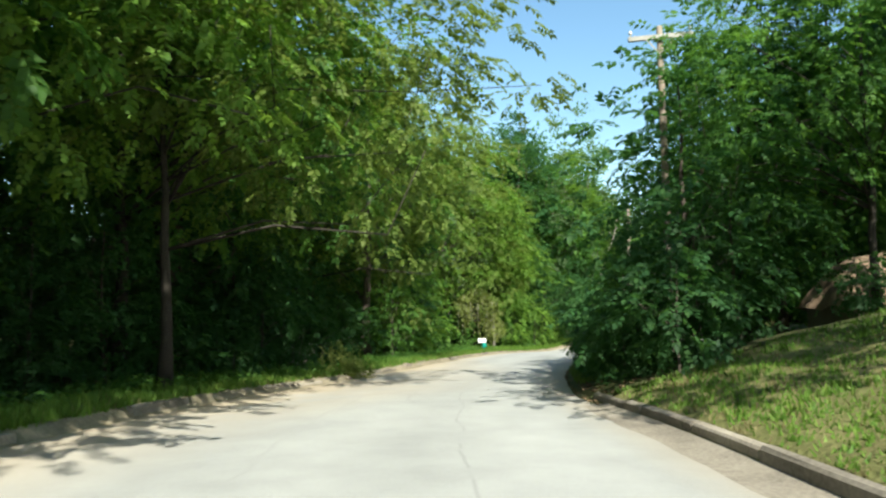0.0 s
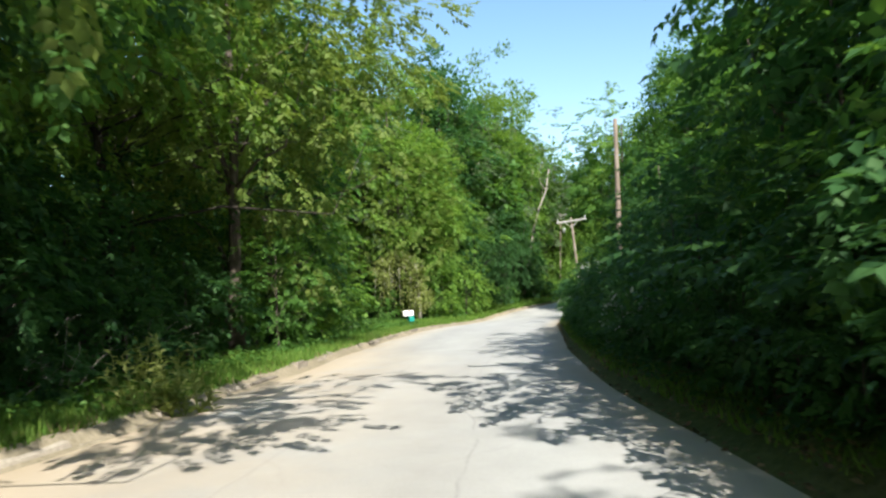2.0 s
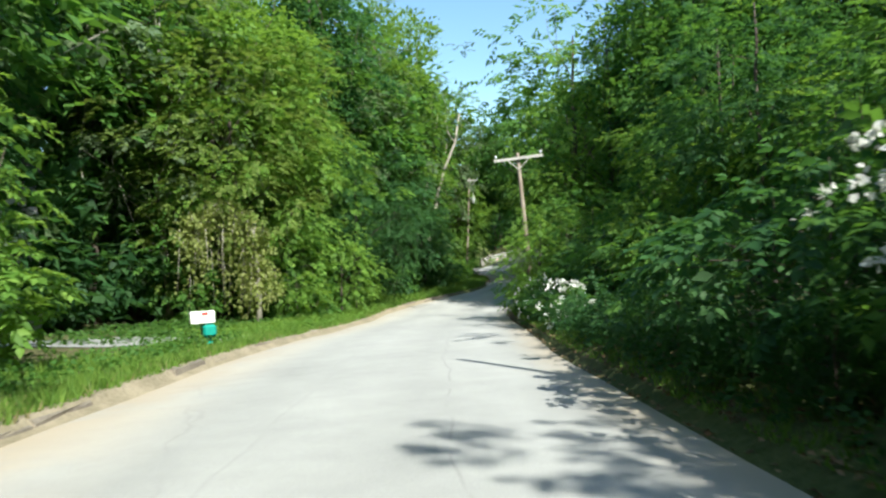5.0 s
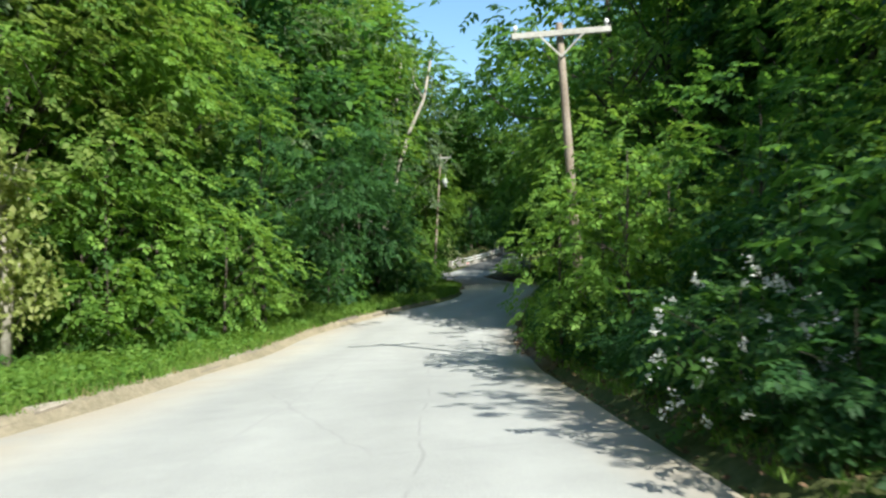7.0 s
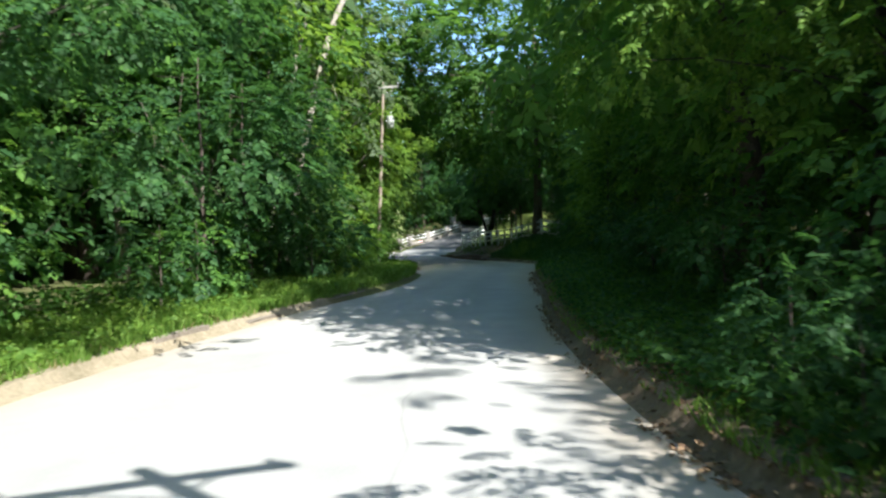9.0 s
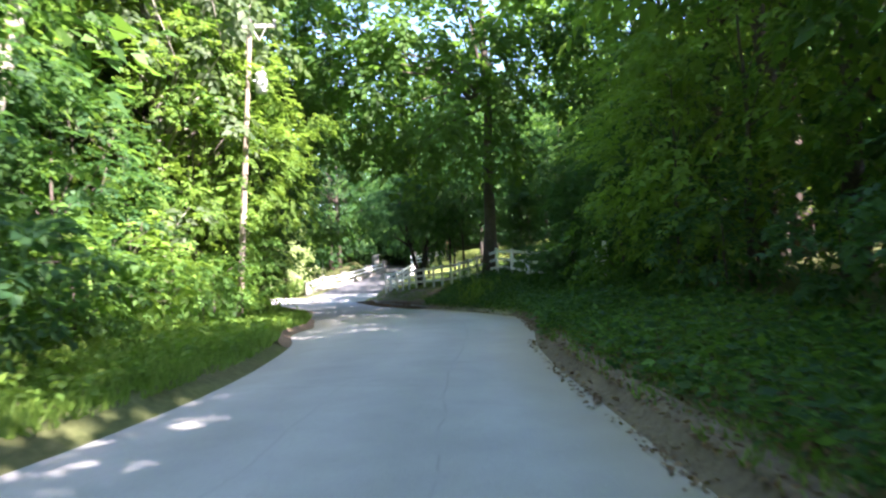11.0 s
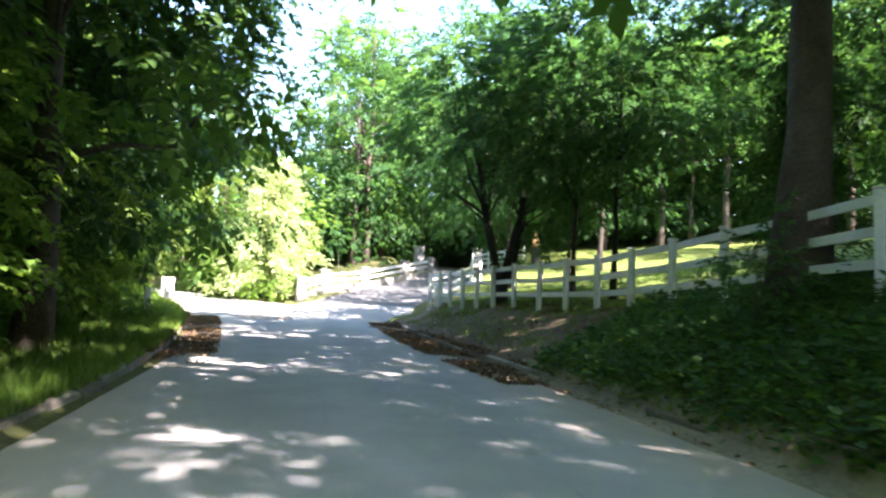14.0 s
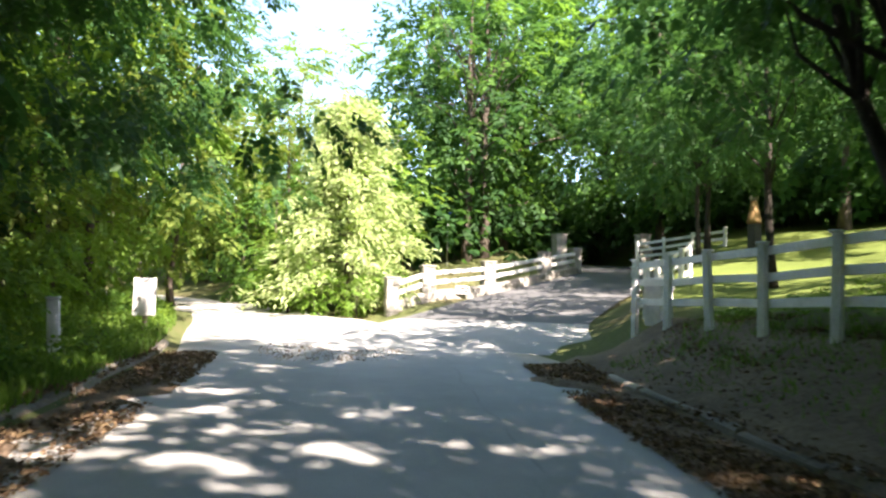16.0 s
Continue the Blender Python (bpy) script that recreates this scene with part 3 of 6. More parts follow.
build_litter_bed("litter_bed_left", -1, 115.5, 131.5, 1.0, "brown leaf mould drifted over the asphalt's edge", 7)
build_litter_bed("litter_bed_right", 1, 112.5, 129.0, 0.85, "brown leaf mould along the corner kerb", 8)


# ---- plants ----
def leaves(centres, ways, size, rng, broad=0.5, spread=0.7, fold=0.25):
    """Folded leaf blades at centres, hanging outward along ways."""
    n = len(centres)
    tip = ways + rng.normal(0, spread, (n, 3))
    tip /= np.linalg.norm(tip, axis=1)[:, None]
    up = rng.normal(0, 0.55, (n, 3)) + (0, 0, 1.0) + 0.5 * ways
    side = np.cross(tip, up)
    side /= np.linalg.norm(side, axis=1)[:, None] + 1e-6
    nrm = np.cross(side, tip)
    length = (size * rng.uniform(0.65, 1.35, n))[:, None]
    width = length * broad * 0.5
    a = centres
    m = centres + tip * length * 0.45 + nrm * length * fold * 0.3
    v = np.stack([a, m + side * width, centres + tip * length - nrm * length * 0.1, m - side * width], 1).reshape(-1, 3)
    i = np.arange(n)[:, None] * 4
    t = np.concatenate([i + [0, 1, 2], i + [0, 2, 3]])
    return v, t


def crown_points(rng, clumps, per, centre, radii, ragged, flat=0.55, hollow=0.45, clump=0.16):
    """Places in many leaf clumps spread through an uneven crown, and the way each one points."""
    d = rng.normal(0, 1, (clumps, 3))
    d /= np.linalg.norm(d, axis=1)[:, None]
    r = rng.uniform(hollow, 1.0, clumps) ** 0.6
    lump = 1 + ragged * np.sin(d[:, 0] * 3.1 + 1) * np.sin(d[:, 1] * 2.7 + 2) + ragged * rng.normal(0, 0.5, clumps)
    c = np.array(centre) + d * np.array(radii) * (r * lump)[:, None]
    big = np.mean(radii) * clump * rng.uniform(0.6, 1.5, clumps)
    off = rng.normal(0, 1, (clumps, per, 3))
    off /= np.linalg.norm(off, axis=2)[..., None]
    off *= (rng.uniform(0.15, 1, (clumps, per)) ** 0.5)[..., None] * big[:, None, None]
    off[..., 2] *= flat
    tilt = d[:, None, :2]
    off[..., 2] -= 0.35 * (off[..., :2] * tilt).sum(-1)
    p = (c[:, None] + off).reshape(-1, 3)
    w = (off / (np.linalg.norm(off, axis=2)[..., None] + 1e-6) + 0.7 * d[:, None] + (0, 0, -0.45)).reshape(-1, 3)
    return p, w, c


def spray_points(rng, boughs, per, centre, radii, ragged, size, hollow=0.45, clump=0.2, droop=0.45, pairs=4, layer=0.62):
    """Leaf sprays over the tops and outsides of separate boughs: each spray a drooping twig with paired leaves and one at its tip."""
    k = np.arange(boughs) + 0.5
    z = 1 - 2 * k / boughs
    a = k * 2.39996
    d = np.stack([np.sqrt(1 - z * z) * np.cos(a), np.sqrt(1 - z * z) * np.sin(a), z], 1) + rng.normal(0, 0.16, (boughs, 3))
    d /= np.linalg.norm(d, axis=1)[:, None]
    lump = 1 + ragged * np.sin(d[:, 0] * 3.1 + 1) * np.sin(d[:, 1] * 2.7 + 2) + ragged * rng.normal(0, 0.6, boughs)
    c = np.array(centre) + d * np.array(radii) * (rng.uniform(hollow, 1.0, boughs) ** 0.6 * lump)[:, None]
    big = np.mean(radii) * clump * rng.uniform(0.65, 1.5, boughs)
    n = max(2, per // (2 * pairs + 1))
    o = rng.normal(0, 1, (boughs, n, 3))
    o /= np.linalg.norm(o, axis=2)[..., None]
    o += 0.55 * d[:, None] + (0, 0, 0.40)
    o /= np.linalg.norm(o, axis=2)[..., None]
    p = (c[:, None] + o * (1, 1, layer) * big[:, None, None] * rng.uniform(0.5, 1.0, (boughs, n, 1))).reshape(-1, 3)
    o = o.reshape(-1, 3)
    way = o * (1, 1, 0.4) + np.repeat(d, n, 0) * 0.3 + rng.normal(0, 0.25, o.shape) + (0, 0, -droop)
    way /= np.linalg.norm(way, axis=1)[:, None]
    up = o * 0.5 + rng.normal(0, 0.22, o.shape) + (0, 0, 1.0)
    side = np.cross(way, up)
    side /= np.linalg.norm(side, axis=1)[:, None] + 1e-6
    nrm = np.cross(side, way)
    long = size * (0.55 + 0.5 * pairs) * rng.uniform(0.75, 1.25, len(p))
    at, tips, ups = [], [], []
    for i in range(pairs):
        f = (i + 0.4) / pairs
        q = p + way * (long * f)[:, None] - nrm * (long * 0.22 * f * f)[:, None]
        for e in (-1, 1):
            at.append(q)
            tips.append(side * e * 0.9 + way * (0.35 + 0.3 * f) - nrm * 0.25 + rng.normal(0, 0.16, p.shape))
            ups.append(nrm + rng.normal(0, 0.18, p.shape))
    at.append(p + way * (long * 0.92)[:, None] - nrm * (long * 0.2)[:, None])
    tips.append(way - nrm * 0.3 + rng.normal(0, 0.15, p.shape))
    ups.append(nrm + rng.normal(0, 0.2, p.shape))
    return np.concatenate(at), np.concatenate(tips), np.concatenate(ups), c


def blade_leaves(at, tip, up, size, rng, broad):
    """Leaf blades along given tips, each folded a little along its midrib."""
    n = len(at)
    tip = tip / np.linalg.norm(tip, axis=1)[:, None]
    side = np.cross(tip, up)
    side /= np.linalg.norm(side, axis=1)[:, None] + 1e-6
    nrm = np.cross(side, tip)
    long = (size * rng.uniform(0.7, 1.3, n))[:, None]
    m = at + tip * long * 0.42 + nrm * long * 0.07
    w = side * long * broad * 0.5
    v = np.stack([at, m + w, at + tip * long - nrm * long * 0.08, m - w], 1).reshape(-1, 3)
    i = np.arange(n)[:, None] * 4
    return v, np.concatenate([i + [0, 1, 2], i + [0, 2, 3]])


def far_leaves(centres, ways, size, rng, broad):
    """Single-faced small leaves for trees that stay far off, two for each place."""
    c = np.concatenate([centres, centres + rng.normal(0, size * 0.8, centres.shape)])
    w = np.concatenate([ways, ways]) + rng.normal(0, 0.5, (len(c), 3))
    w /= np.linalg.norm(w, axis=1)[:, None]
    side = np.cross(w, rng.normal(0, 0.4, c.shape) + (0, 0, 1.0))
    side /= np.linalg.norm(side, axis=1)[:, None] + 1e-6
    long = (size * 0.95 * rng.uniform(0.7, 1.3, len(c)))[:, None]
    v = np.stack([c - side * long * broad * 0.55, c + side * long * broad * 0.55, c + w * long], 1).reshape(-1, 3)
    return v, np.arange(len(v)).reshape(-1, 3)


def tree_trunk(rng, height, girth, lean=0.04, targets=(), sides=9, low=0.12):
    """A tapered, slightly bent trunk with limbs that reach into the crown."""
    n = 8
    bend = np.cumsum(rng.normal(0, lean, (n + 1, 2)), 0) * height / n
    pts = [(*(bend[i] - bend[0]), height * i / n - 0.25 * (i == 0)) for i in range(n + 1)]
    rad = [girth * (1 - 0.82 * i / n) * (1.5 if i == 0 else 1.0) for i in range(n + 1)]
    pieces = [tube(pts, rad, sides)]
    for goal in targets:
        f = np.clip((goal[2] / height) * rng.uniform(0.45, 0.75), low, 0.85) * n
        i = int(f)
        a = Vector(pts[i]).lerp(Vector(pts[i + 1]), f - i)
        b = Vector(goal)
        bendy = Vector(rng.normal(0, 0.12, 3)) * (b - a).length
        mid1, mid2 = a.lerp(b, 0.33) + bendy * 0.6 + Vector((0, 0, 0.08 * (b - a).length)), a.lerp(b, 0.68) + bendy
        g = girth * (1 - 0.8 * i / n) * 0.34
        pieces.append(tube([a, mid1, mid2, b], [g, g * 0.7, g * 0.42, 0.012], 6))
    return joined(pieces)


def make_tree(name, label, seed, height, radii, centre_z, clumps, per, leaf, size, girth=0.16, bark=BARK, hollow=0.45, ragged=0.18,
              broad=0.62, limbs=12, flat=0.55, clump=0.16, category="tree", low=0.12, over=(0, 0), droop=0.45, pairs=4, layer=0.62):
    rng = np.random.default_rng(seed)
    ob = thing(name, label, category)
    if size > 0.4:
        p, w, c = crown_points(rng, clumps, per, (*over, centre_z), radii, ragged, flat, hollow, clump)
        keep = p[:, 2] > 0.12
        v, t = far_leaves(p[keep], w[keep], size * 0.75, rng, broad)
    else:
        p, w, u, c = spray_points(rng, clumps, per, (*over, centre_z), radii, ragged, size, hollow, clump, droop, pairs, layer)
        keep = p[:, 2] > 0.12
        v, t = blade_leaves(p[keep], w[keep], u[keep], size, rng, broad)
    goals = c[rng.choice(len(c), min(limbs, len(c)), replace=False)]
    tv, tt = tree_trunk(rng, height * 0.9, girth, 0.05, [tuple(g) for g in goals if g[2] > 0.4], 9, low)
    part("trunk", smooth_all(tri_mesh("trunk", tv, tt, bark)), ob)
    part("crown", tri_mesh("crown", v, t, leaf), ob)
    return ob


PLACED = {}


def put(proto, x, y, turn=0.0, scale=1.0, tall=1.0, sink=0.0, label=""):
    """Sets a plant on the ground: the first takes the plant itself, the rest are copies."""
    m = pose(x, y, gz(x, y) - sink, 0, 0, turn) @ Matrix.Diagonal((scale, scale, scale * tall, 1))
    if proto.name not in PLACED:
        PLACED[proto.name] = 1
        proto.matrix_basis = m
        ob = proto
    else:
        keep = proto.scale.copy()
        proto.scale = (1, 1, 1)
        ob = copy_thing(proto, m)
        proto.scale = keep
    return tagged(ob, label=label)


OAK = make_tree("broadleaf_tree", "tall mid-green broadleaf tree at the wood's edge", 11, 14, (4.3, 4.3, 6.2), 7.6, 72, 74, LEAF_MID, 0.32, 0.20, broad=0.5, ragged=0.26, clump=0.22)
ASH = make_tree("broadleaf_tree", "tall light-green broadleaf tree leaning over the road", 12, 14, (4.6, 4.4, 5.8), 8.0, 72, 74, LEAF_LIGHT, 0.33, 0.18, broad=0.5, ragged=0.28, clump=0.22)
DARK = make_tree("broadleaf_tree", "dense broadleaf tree, its dark green also standing in for shade", 13, 13, (4.4, 4.6, 6.0), 7.2, 72, 74, LEAF_DARK_SHADE, 0.32, 0.20, broad=0.5, ragged=0.24, clump=0.21)
OLIVE = make_tree("broadleaf_tree", "olive-green broadleaf tree in full sun", 14, 13, (4.0, 4.2, 5.6), 7.6, 80, 82, LEAF_OLIVE, 0.30, 0.17, ragged=0.3, clump=0.22)
GREY = make_tree("broadleaf_tree", "thin grey-green tree with pale branches", 15, 15, (3.6, 3.6, 5.6), 9.6, 90, 70, LEAF_GREY, 0.26, 0.15, PALE_BARK, ragged=0.3, limbs=26)
LAYER_TREE = make_tree("lawn_tree", "dark layered shade tree with a thin trunk on the lawn", 37, 8.4, (4.0, 4.0, 3.0), 5.7, 96, 200, LEAF_DARK_SHADE, 0.15, 0.085, DARK_BARK, ragged=0.3, clump=0.3, limbs=18, low=0.3, droop=0.25, pairs=5, layer=0.26)
TALL = make_tree("shade_tree", "tall shade tree with a bare trunk and high crown", 21, 17, (5.6, 5.6, 4.6), 12.2, 95, 88, LEAF_MID, 0.34, 0.27, broad=0.5, ragged=0.25, clump=0.2, limbs=14, low=0.45)
YOUNG = make_tree("young_tree", "bushy young light-green tree leafy to the ground", 16, 7, (2.5, 2.5, 3.5), 3.6, 68, 54, LEAF_LIGHT, 0.19, 0.08, clump=0.26, limbs=9, ragged=0.25)
YOUNG_MID = make_tree("young_tree", "bushy young mid-green tree leafy to the ground", 22, 7, (2.5, 2.4, 3.5), 3.6, 68, 54, LEAF_MID, 0.19, 0.08, clump=0.26, limbs=9, ragged=0.25)
YOUNG_DARK = make_tree("young_tree", "bushy young tree leafy to the ground, its green darkened as shade", 17, 7, (2.6, 2.5, 3.5), 3.6, 68, 54, LEAF_DARK_SHADE, 0.19, 0.08, clump=0.26, limbs=9, ragged=0.25)
SHRUB = make_tree("shrub", "mid-green roadside shrub in full leaf", 18, 3, (1.5, 1.5, 1.6), 1.5, 31, 36, LEAF_MID, 0.205, 0.035, hollow=0.3, clump=0.3, limbs=10, category="shrub")
SHRUB_LIGHT = make_tree("shrub", "light yellow-green roadside shrub in full leaf", 19, 3, (1.5, 1.4, 1.6), 1.5, 31, 36, LEAF_LIGHT, 0.205, 0.035, hollow=0.3, clump=0.3, limbs=10, category="shrub")
SHRUB_DARK = make_tree("shrub", "dark-green shrub with deep shade put into its leaf colour", 20, 3, (1.6, 1.5, 1.6), 1.5, 31, 36, LEAF_DARK_SHADE, 0.205, 0.035, hollow=0.3, clump=0.3, limbs=10, category="shrub")

NEAR_ASH = make_tree("broadleaf_tree", "light-green broadleaf tree overhanging the lane's edge", 28, 14, (4.6, 4.5, 5.8), 8.0, 110, 126, LEAF_LIGHT, 0.165, 0.19, ragged=0.3, clump=0.2, limbs=11)
NEAR_OAK = make_tree("broadleaf_tree", "mid-green broadleaf tree overhanging the lane's edge", 29, 14, (4.5, 4.5, 6.0), 7.8, 110, 108, LEAF_MID, 0.20, 0.21, ragged=0.28, clump=0.2, limbs=11)
# same kind of crown as above, with shade put into the leaf colour
NEAR_DARK = make_tree("broadleaf_tree", "broadleaf tree overhanging the lane, leaf colour darkened as shade", 36, 14, (4.6, 4.5, 6.0), 7.8, 115, 110, LEAF_DARK_SHADE, 0.21, 0.21, ragged=0.28, clump=0.2, limbs=11)
NEAR_OLIVE = make_tree("broadleaf_tree", "olive-green broadleaf tree overhanging the lane in full sun", 33, 14, (4.5, 4.5, 5.8), 8.0, 110, 126, LEAF_OLIVE, 0.165, 0.19, ragged=0.3, clump=0.2, limbs=11)
OVER_MID = make_tree("broadleaf_tree", "mid-green broadleaf tree with a raised crown over the lane", 41, 11, (4.3, 4.2, 3.5), 7.1, 110, 165, LEAF_MID, 0.135, 0.14, DARK_BARK, ragged=0.3, clump=0.24, limbs=14, low=0.3, over=(1.9, 0), pairs=5)
OVER_LIGHT = make_tree("broadleaf_tree", "light-green broadleaf tree with a raised crown over the lane", 42, 11, (4.3, 4.2, 3.5), 7.1, 110, 165, LEAF_LIGHT, 0.135, 0.13, DARK_BARK, ragged=0.3, clump=0.24, limbs=14, low=0.3, over=(1.9, 0), pairs=5)
# raised crown again, leaves coloured darker in place of shade
OVER_DARK = make_tree("broadleaf_tree", "broadleaf tree with a raised crown over the lane, darkened as shade", 44, 11, (4.3, 4.2, 3.5), 7.1, 110, 165, LEAF_DARK_SHADE, 0.15, 0.14, DARK_BARK, ragged=0.3, clump=0.24, limbs=14, low=0.3, over=(1.9, 0), pairs=5, layer=0.4)
LEAN_OLIVE = make_tree("broadleaf_tree", "olive-green broadleaf tree reaching a long bough over the lane", 43, 10, (5.4, 3.6, 3.0), 7.6, 105, 165, LEAF_OLIVE, 0.14, 0.15, DARK_BARK, ragged=0.3, clump=0.24, limbs=14, low=0.35, over=(3.2, 0), pairs=5)
FOREST = make_tree("broadleaf_tree", "very tall mid-green forest tree behind the roadside growth", 34, 24, (5.4, 5.4, 10.0), 13.6, 112, 50, LEAF_MID, 0.52, 0.30, ragged=0.3, clump=0.17, limbs=18)
FOREST_LIGHT = make_tree("broadleaf_tree", "very tall light-green forest tree behind the roadside growth", 38, 24, (5.4, 5.4, 10.0), 13.6, 112, 50, LEAF_LIGHT, 0.50, 0.30, ragged=0.3, clump=0.17, limbs=18)
FOREST_DARK = make_tree("broadleaf_tree", "very tall dark-green forest tree behind the roadside growth", 35, 24, (5.6, 5.4, 10.0), 13.6, 112, 50, LEAF_DARK_SHADE, 0.52, 0.30, ragged=0.3, clump=0.17, limbs=18)
BIG_SHADE = make_tree("shade_tree", "large spreading shade tree beside the white fence", 30, 17, (6.6, 6.4, 4.9), 9.5, 200, 130, LEAF_MID, 0.30, 0.26, ragged=0.28, clump=0.17, limbs=16, low=0.45, over=(-3.2, 0.6))
FAR_OAK = make_tree("broadleaf_tree", "tall mid-green tree deep in the wood", 25, 14, (4.6, 4.6, 6.4), 7.6, 52, 38, LEAF_MID, 0.60, 0.20, ragged=0.28, clump=0.24, limbs=8)
FAR_DARK = make_tree("broadleaf_tree", "tall dark-green tree deep in the wood", 26, 14, (4.6, 4.6, 6.4), 7.6, 52, 38, LEAF_DARK_SHADE, 0.60, 0.20, ragged=0.28, clump=0.24, limbs=8)


def make_conifer(name, label, seed, height, radius, leaf, n, bark=BARK):
    """A cone of drooping tiers of soft needles."""
    rng = np.random.default_rng(seed)
    ob = thing(name, label, "conifer")
    tiers = 64
    c, w, pieces = [], [], []
    for i in range(tiers):
        z = height * (0.05 + 0.92 * (i + rng.uniform(0, 0.8)) / tiers)
        a = i * 2.4 + rng.uniform(-0.4, 0.4)
        long = radius * (1.06 - z / height) ** 0.62 * rng.uniform(0.5, 1.15)
        d = np.array((math.cos(a), math.sin(a), 0))
        u = rng.uniform(0.2, 1, n // tiers)
        p = d * (u * long)[:, None] + (0, 0, z) + np.stack([0 * u, 0 * u, 0.18 * long * u - 0.35 * long * u * u], 1)
        p += rng.normal(0, 0.11 * radius, p.shape) * (0.5, 0.5, 0.35) * (1.2 - u)[:, None] + rng.normal(0, 0.2, p.shape)
        c.append(p)
        w.append(np.repeat((d + (0, 0, -0.25))[None], len(u), 0))
        pieces.append(tube([(0, 0, z), tuple(d * long * 0.5 + (0, 0, z + 0.03)), tuple(d * long * 0.95 + (0, 0, z - 0.12 * long))], [0.03, 0.018, 0.006], 5))
    v, t = leaves(np.concatenate(c), np.concatenate(w), 0.27, rng, 0.30, 0.55)
    pieces.append(tube([(0, 0, -0.2), (0.03, 0, height * 0.5), (0, 0, height * 0.97)], [0.13, 0.08, 0.015], 9))
    tv, tt = joined(pieces)
    part("trunk", smooth_all(tri_mesh("trunk", tv, tt, bark)), ob)
    part("crown", tri_mesh("crown", v, t, leaf), ob)
    return ob


def make_stem_tree(label, seed, x, y, leaf):
    """A lawn tree whose trunk splits near the ground into spreading stems."""
    rng = np.random.default_rng(seed)
    ob = thing("lawn_tree", label, "tree", pose(x, y, gz(x, y)))
    p, w, u, c = spray_points(rng, 120, 190, (0, 0, 6.2), (4.4, 4.2, 3.5), 0.3, 0.145, 0.4, 0.27, 0.35, 5, 0.38)
    v, t = blade_leaves(p, w, u, 0.145, rng, 0.6)
    part("crown", tri_mesh("crown", v, t, leaf), ob)
    tv, tt = tube([(0, 0, -0.2), (0, 0, 0.25), (0.02, 0, 0.7)], [0.30, 0.23, 0.21], 10)
    part("trunk", smooth_all(tri_mesh("trunk", tv, tt, DARK_BARK)), ob)
    for a, out in ((200, 1.5), (320, 0.9), (25, 2.0), (110, 1.3)):
        d = np.array((math.cos(radians(a)), math.sin(radians(a)), 0))
        line = [(0.02, 0, 0.45), *(tuple(d * out * f ** 1.2 + (0, 0, h) + rng.normal(0, 0.05, 3)) for f, h in ((0.3, 1.5), (0.6, 2.9), (0.9, 4.6), (1.4, 7.2)))]
        pieces = [tube(line, [0.14, 0.12, 0.095, 0.065, 0.02], 8)]
        near = c[np.argsort(np.linalg.norm(c - np.array(line[3]), axis=1))[:7]]
        for g in near:
            m = np.array(line[2]) * 0.4 + g * 0.6 + rng.normal(0, 0.15, 3)
            pieces.append(tube([line[2], tuple(m), tuple(g)], [0.05, 0.03, 0.01], 5))
        tv, tt = joined(pieces)
        part("stem", smooth_all(tri_mesh("stem", tv, tt, DARK_BARK)), ob)
    return ob


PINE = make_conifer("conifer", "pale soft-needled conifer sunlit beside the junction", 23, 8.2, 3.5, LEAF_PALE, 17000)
CEDAR = make_conifer("conifer", "dark drooping evergreen in the shade of the lawn", 24, 9.0, 2.6, LEAF_DARK_SHADE, 9000)


def plant_row(choices, y0, y1, step, off, jitter, seed, scales, side, tall=(0.9, 1.15)):
    rng = np.random.default_rng(seed)
    y = y0
    while y < y1:
        o = off + rng.uniform(-jitter, jitter)
        x, yy, _ = beside(y + rng.uniform(-0.3, 0.3) * step, side * max(o, 0.3))
        put(choices[rng.integers(len(choices))], x, yy, rng.uniform(0, 360), rng.uniform(*scales), rng.uniform(*tall))
        y += step * rng.uniform(0.85, 1.15)


THICKET = make_tree("thicket", "dense dark understory thicket deep in the wood", 27, 4.5, (4.2, 4.0, 2.9), 2.5, 42, 24, LEAF_DARK_SHADE, 0.68, 0.06, hollow=0.3, clump=0.3, limbs=8, category="thicket")

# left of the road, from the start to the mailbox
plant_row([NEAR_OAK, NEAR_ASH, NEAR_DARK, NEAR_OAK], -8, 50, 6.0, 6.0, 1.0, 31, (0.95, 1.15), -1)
plant_row([FAR_OAK, FAR_DARK], -6, 56, 7.5, 13.0, 1.5, 32, (1.2, 1.45), -1)
plant_row([THICKET], -8, 62, 5.5, 17.0, 2.0, 55, (0.95, 1.25), -1)
plant_row([YOUNG_DARK], -3, 36, 4.0, 5.4, 0.8, 33, (0.7, 0.95), -1)
plant_row([YOUNG_MID, YOUNG, YOUNG_MID], 37, 46, 4.4, 4.0, 0.8, 77, (0.7, 0.95), -1)
plant_row([SHRUB_DARK], 3, 30, 2.2, 2.1, 0.3, 87, (0.3, 0.5), -1)
plant_row([SHRUB_DARK], 0, 36, 2.3, 3.7, 0.5, 34, (0.7, 1.05), -1)
plant_row([SHRUB, SHRUB_LIGHT, SHRUB], 36, 48, 2.6, 2.5, 0.5, 78, (0.7, 1.0), -1)
for y, off, kind, size in ((23.2, -5.2, YOUNG_DARK, 0.75), (26.0, -5.2, YOUNG_DARK, 0.8), (28.6, -4.6, YOUNG_DARK, 0.75)):
    put(kind, *beside(y, off)[:2], 37 * y, size)
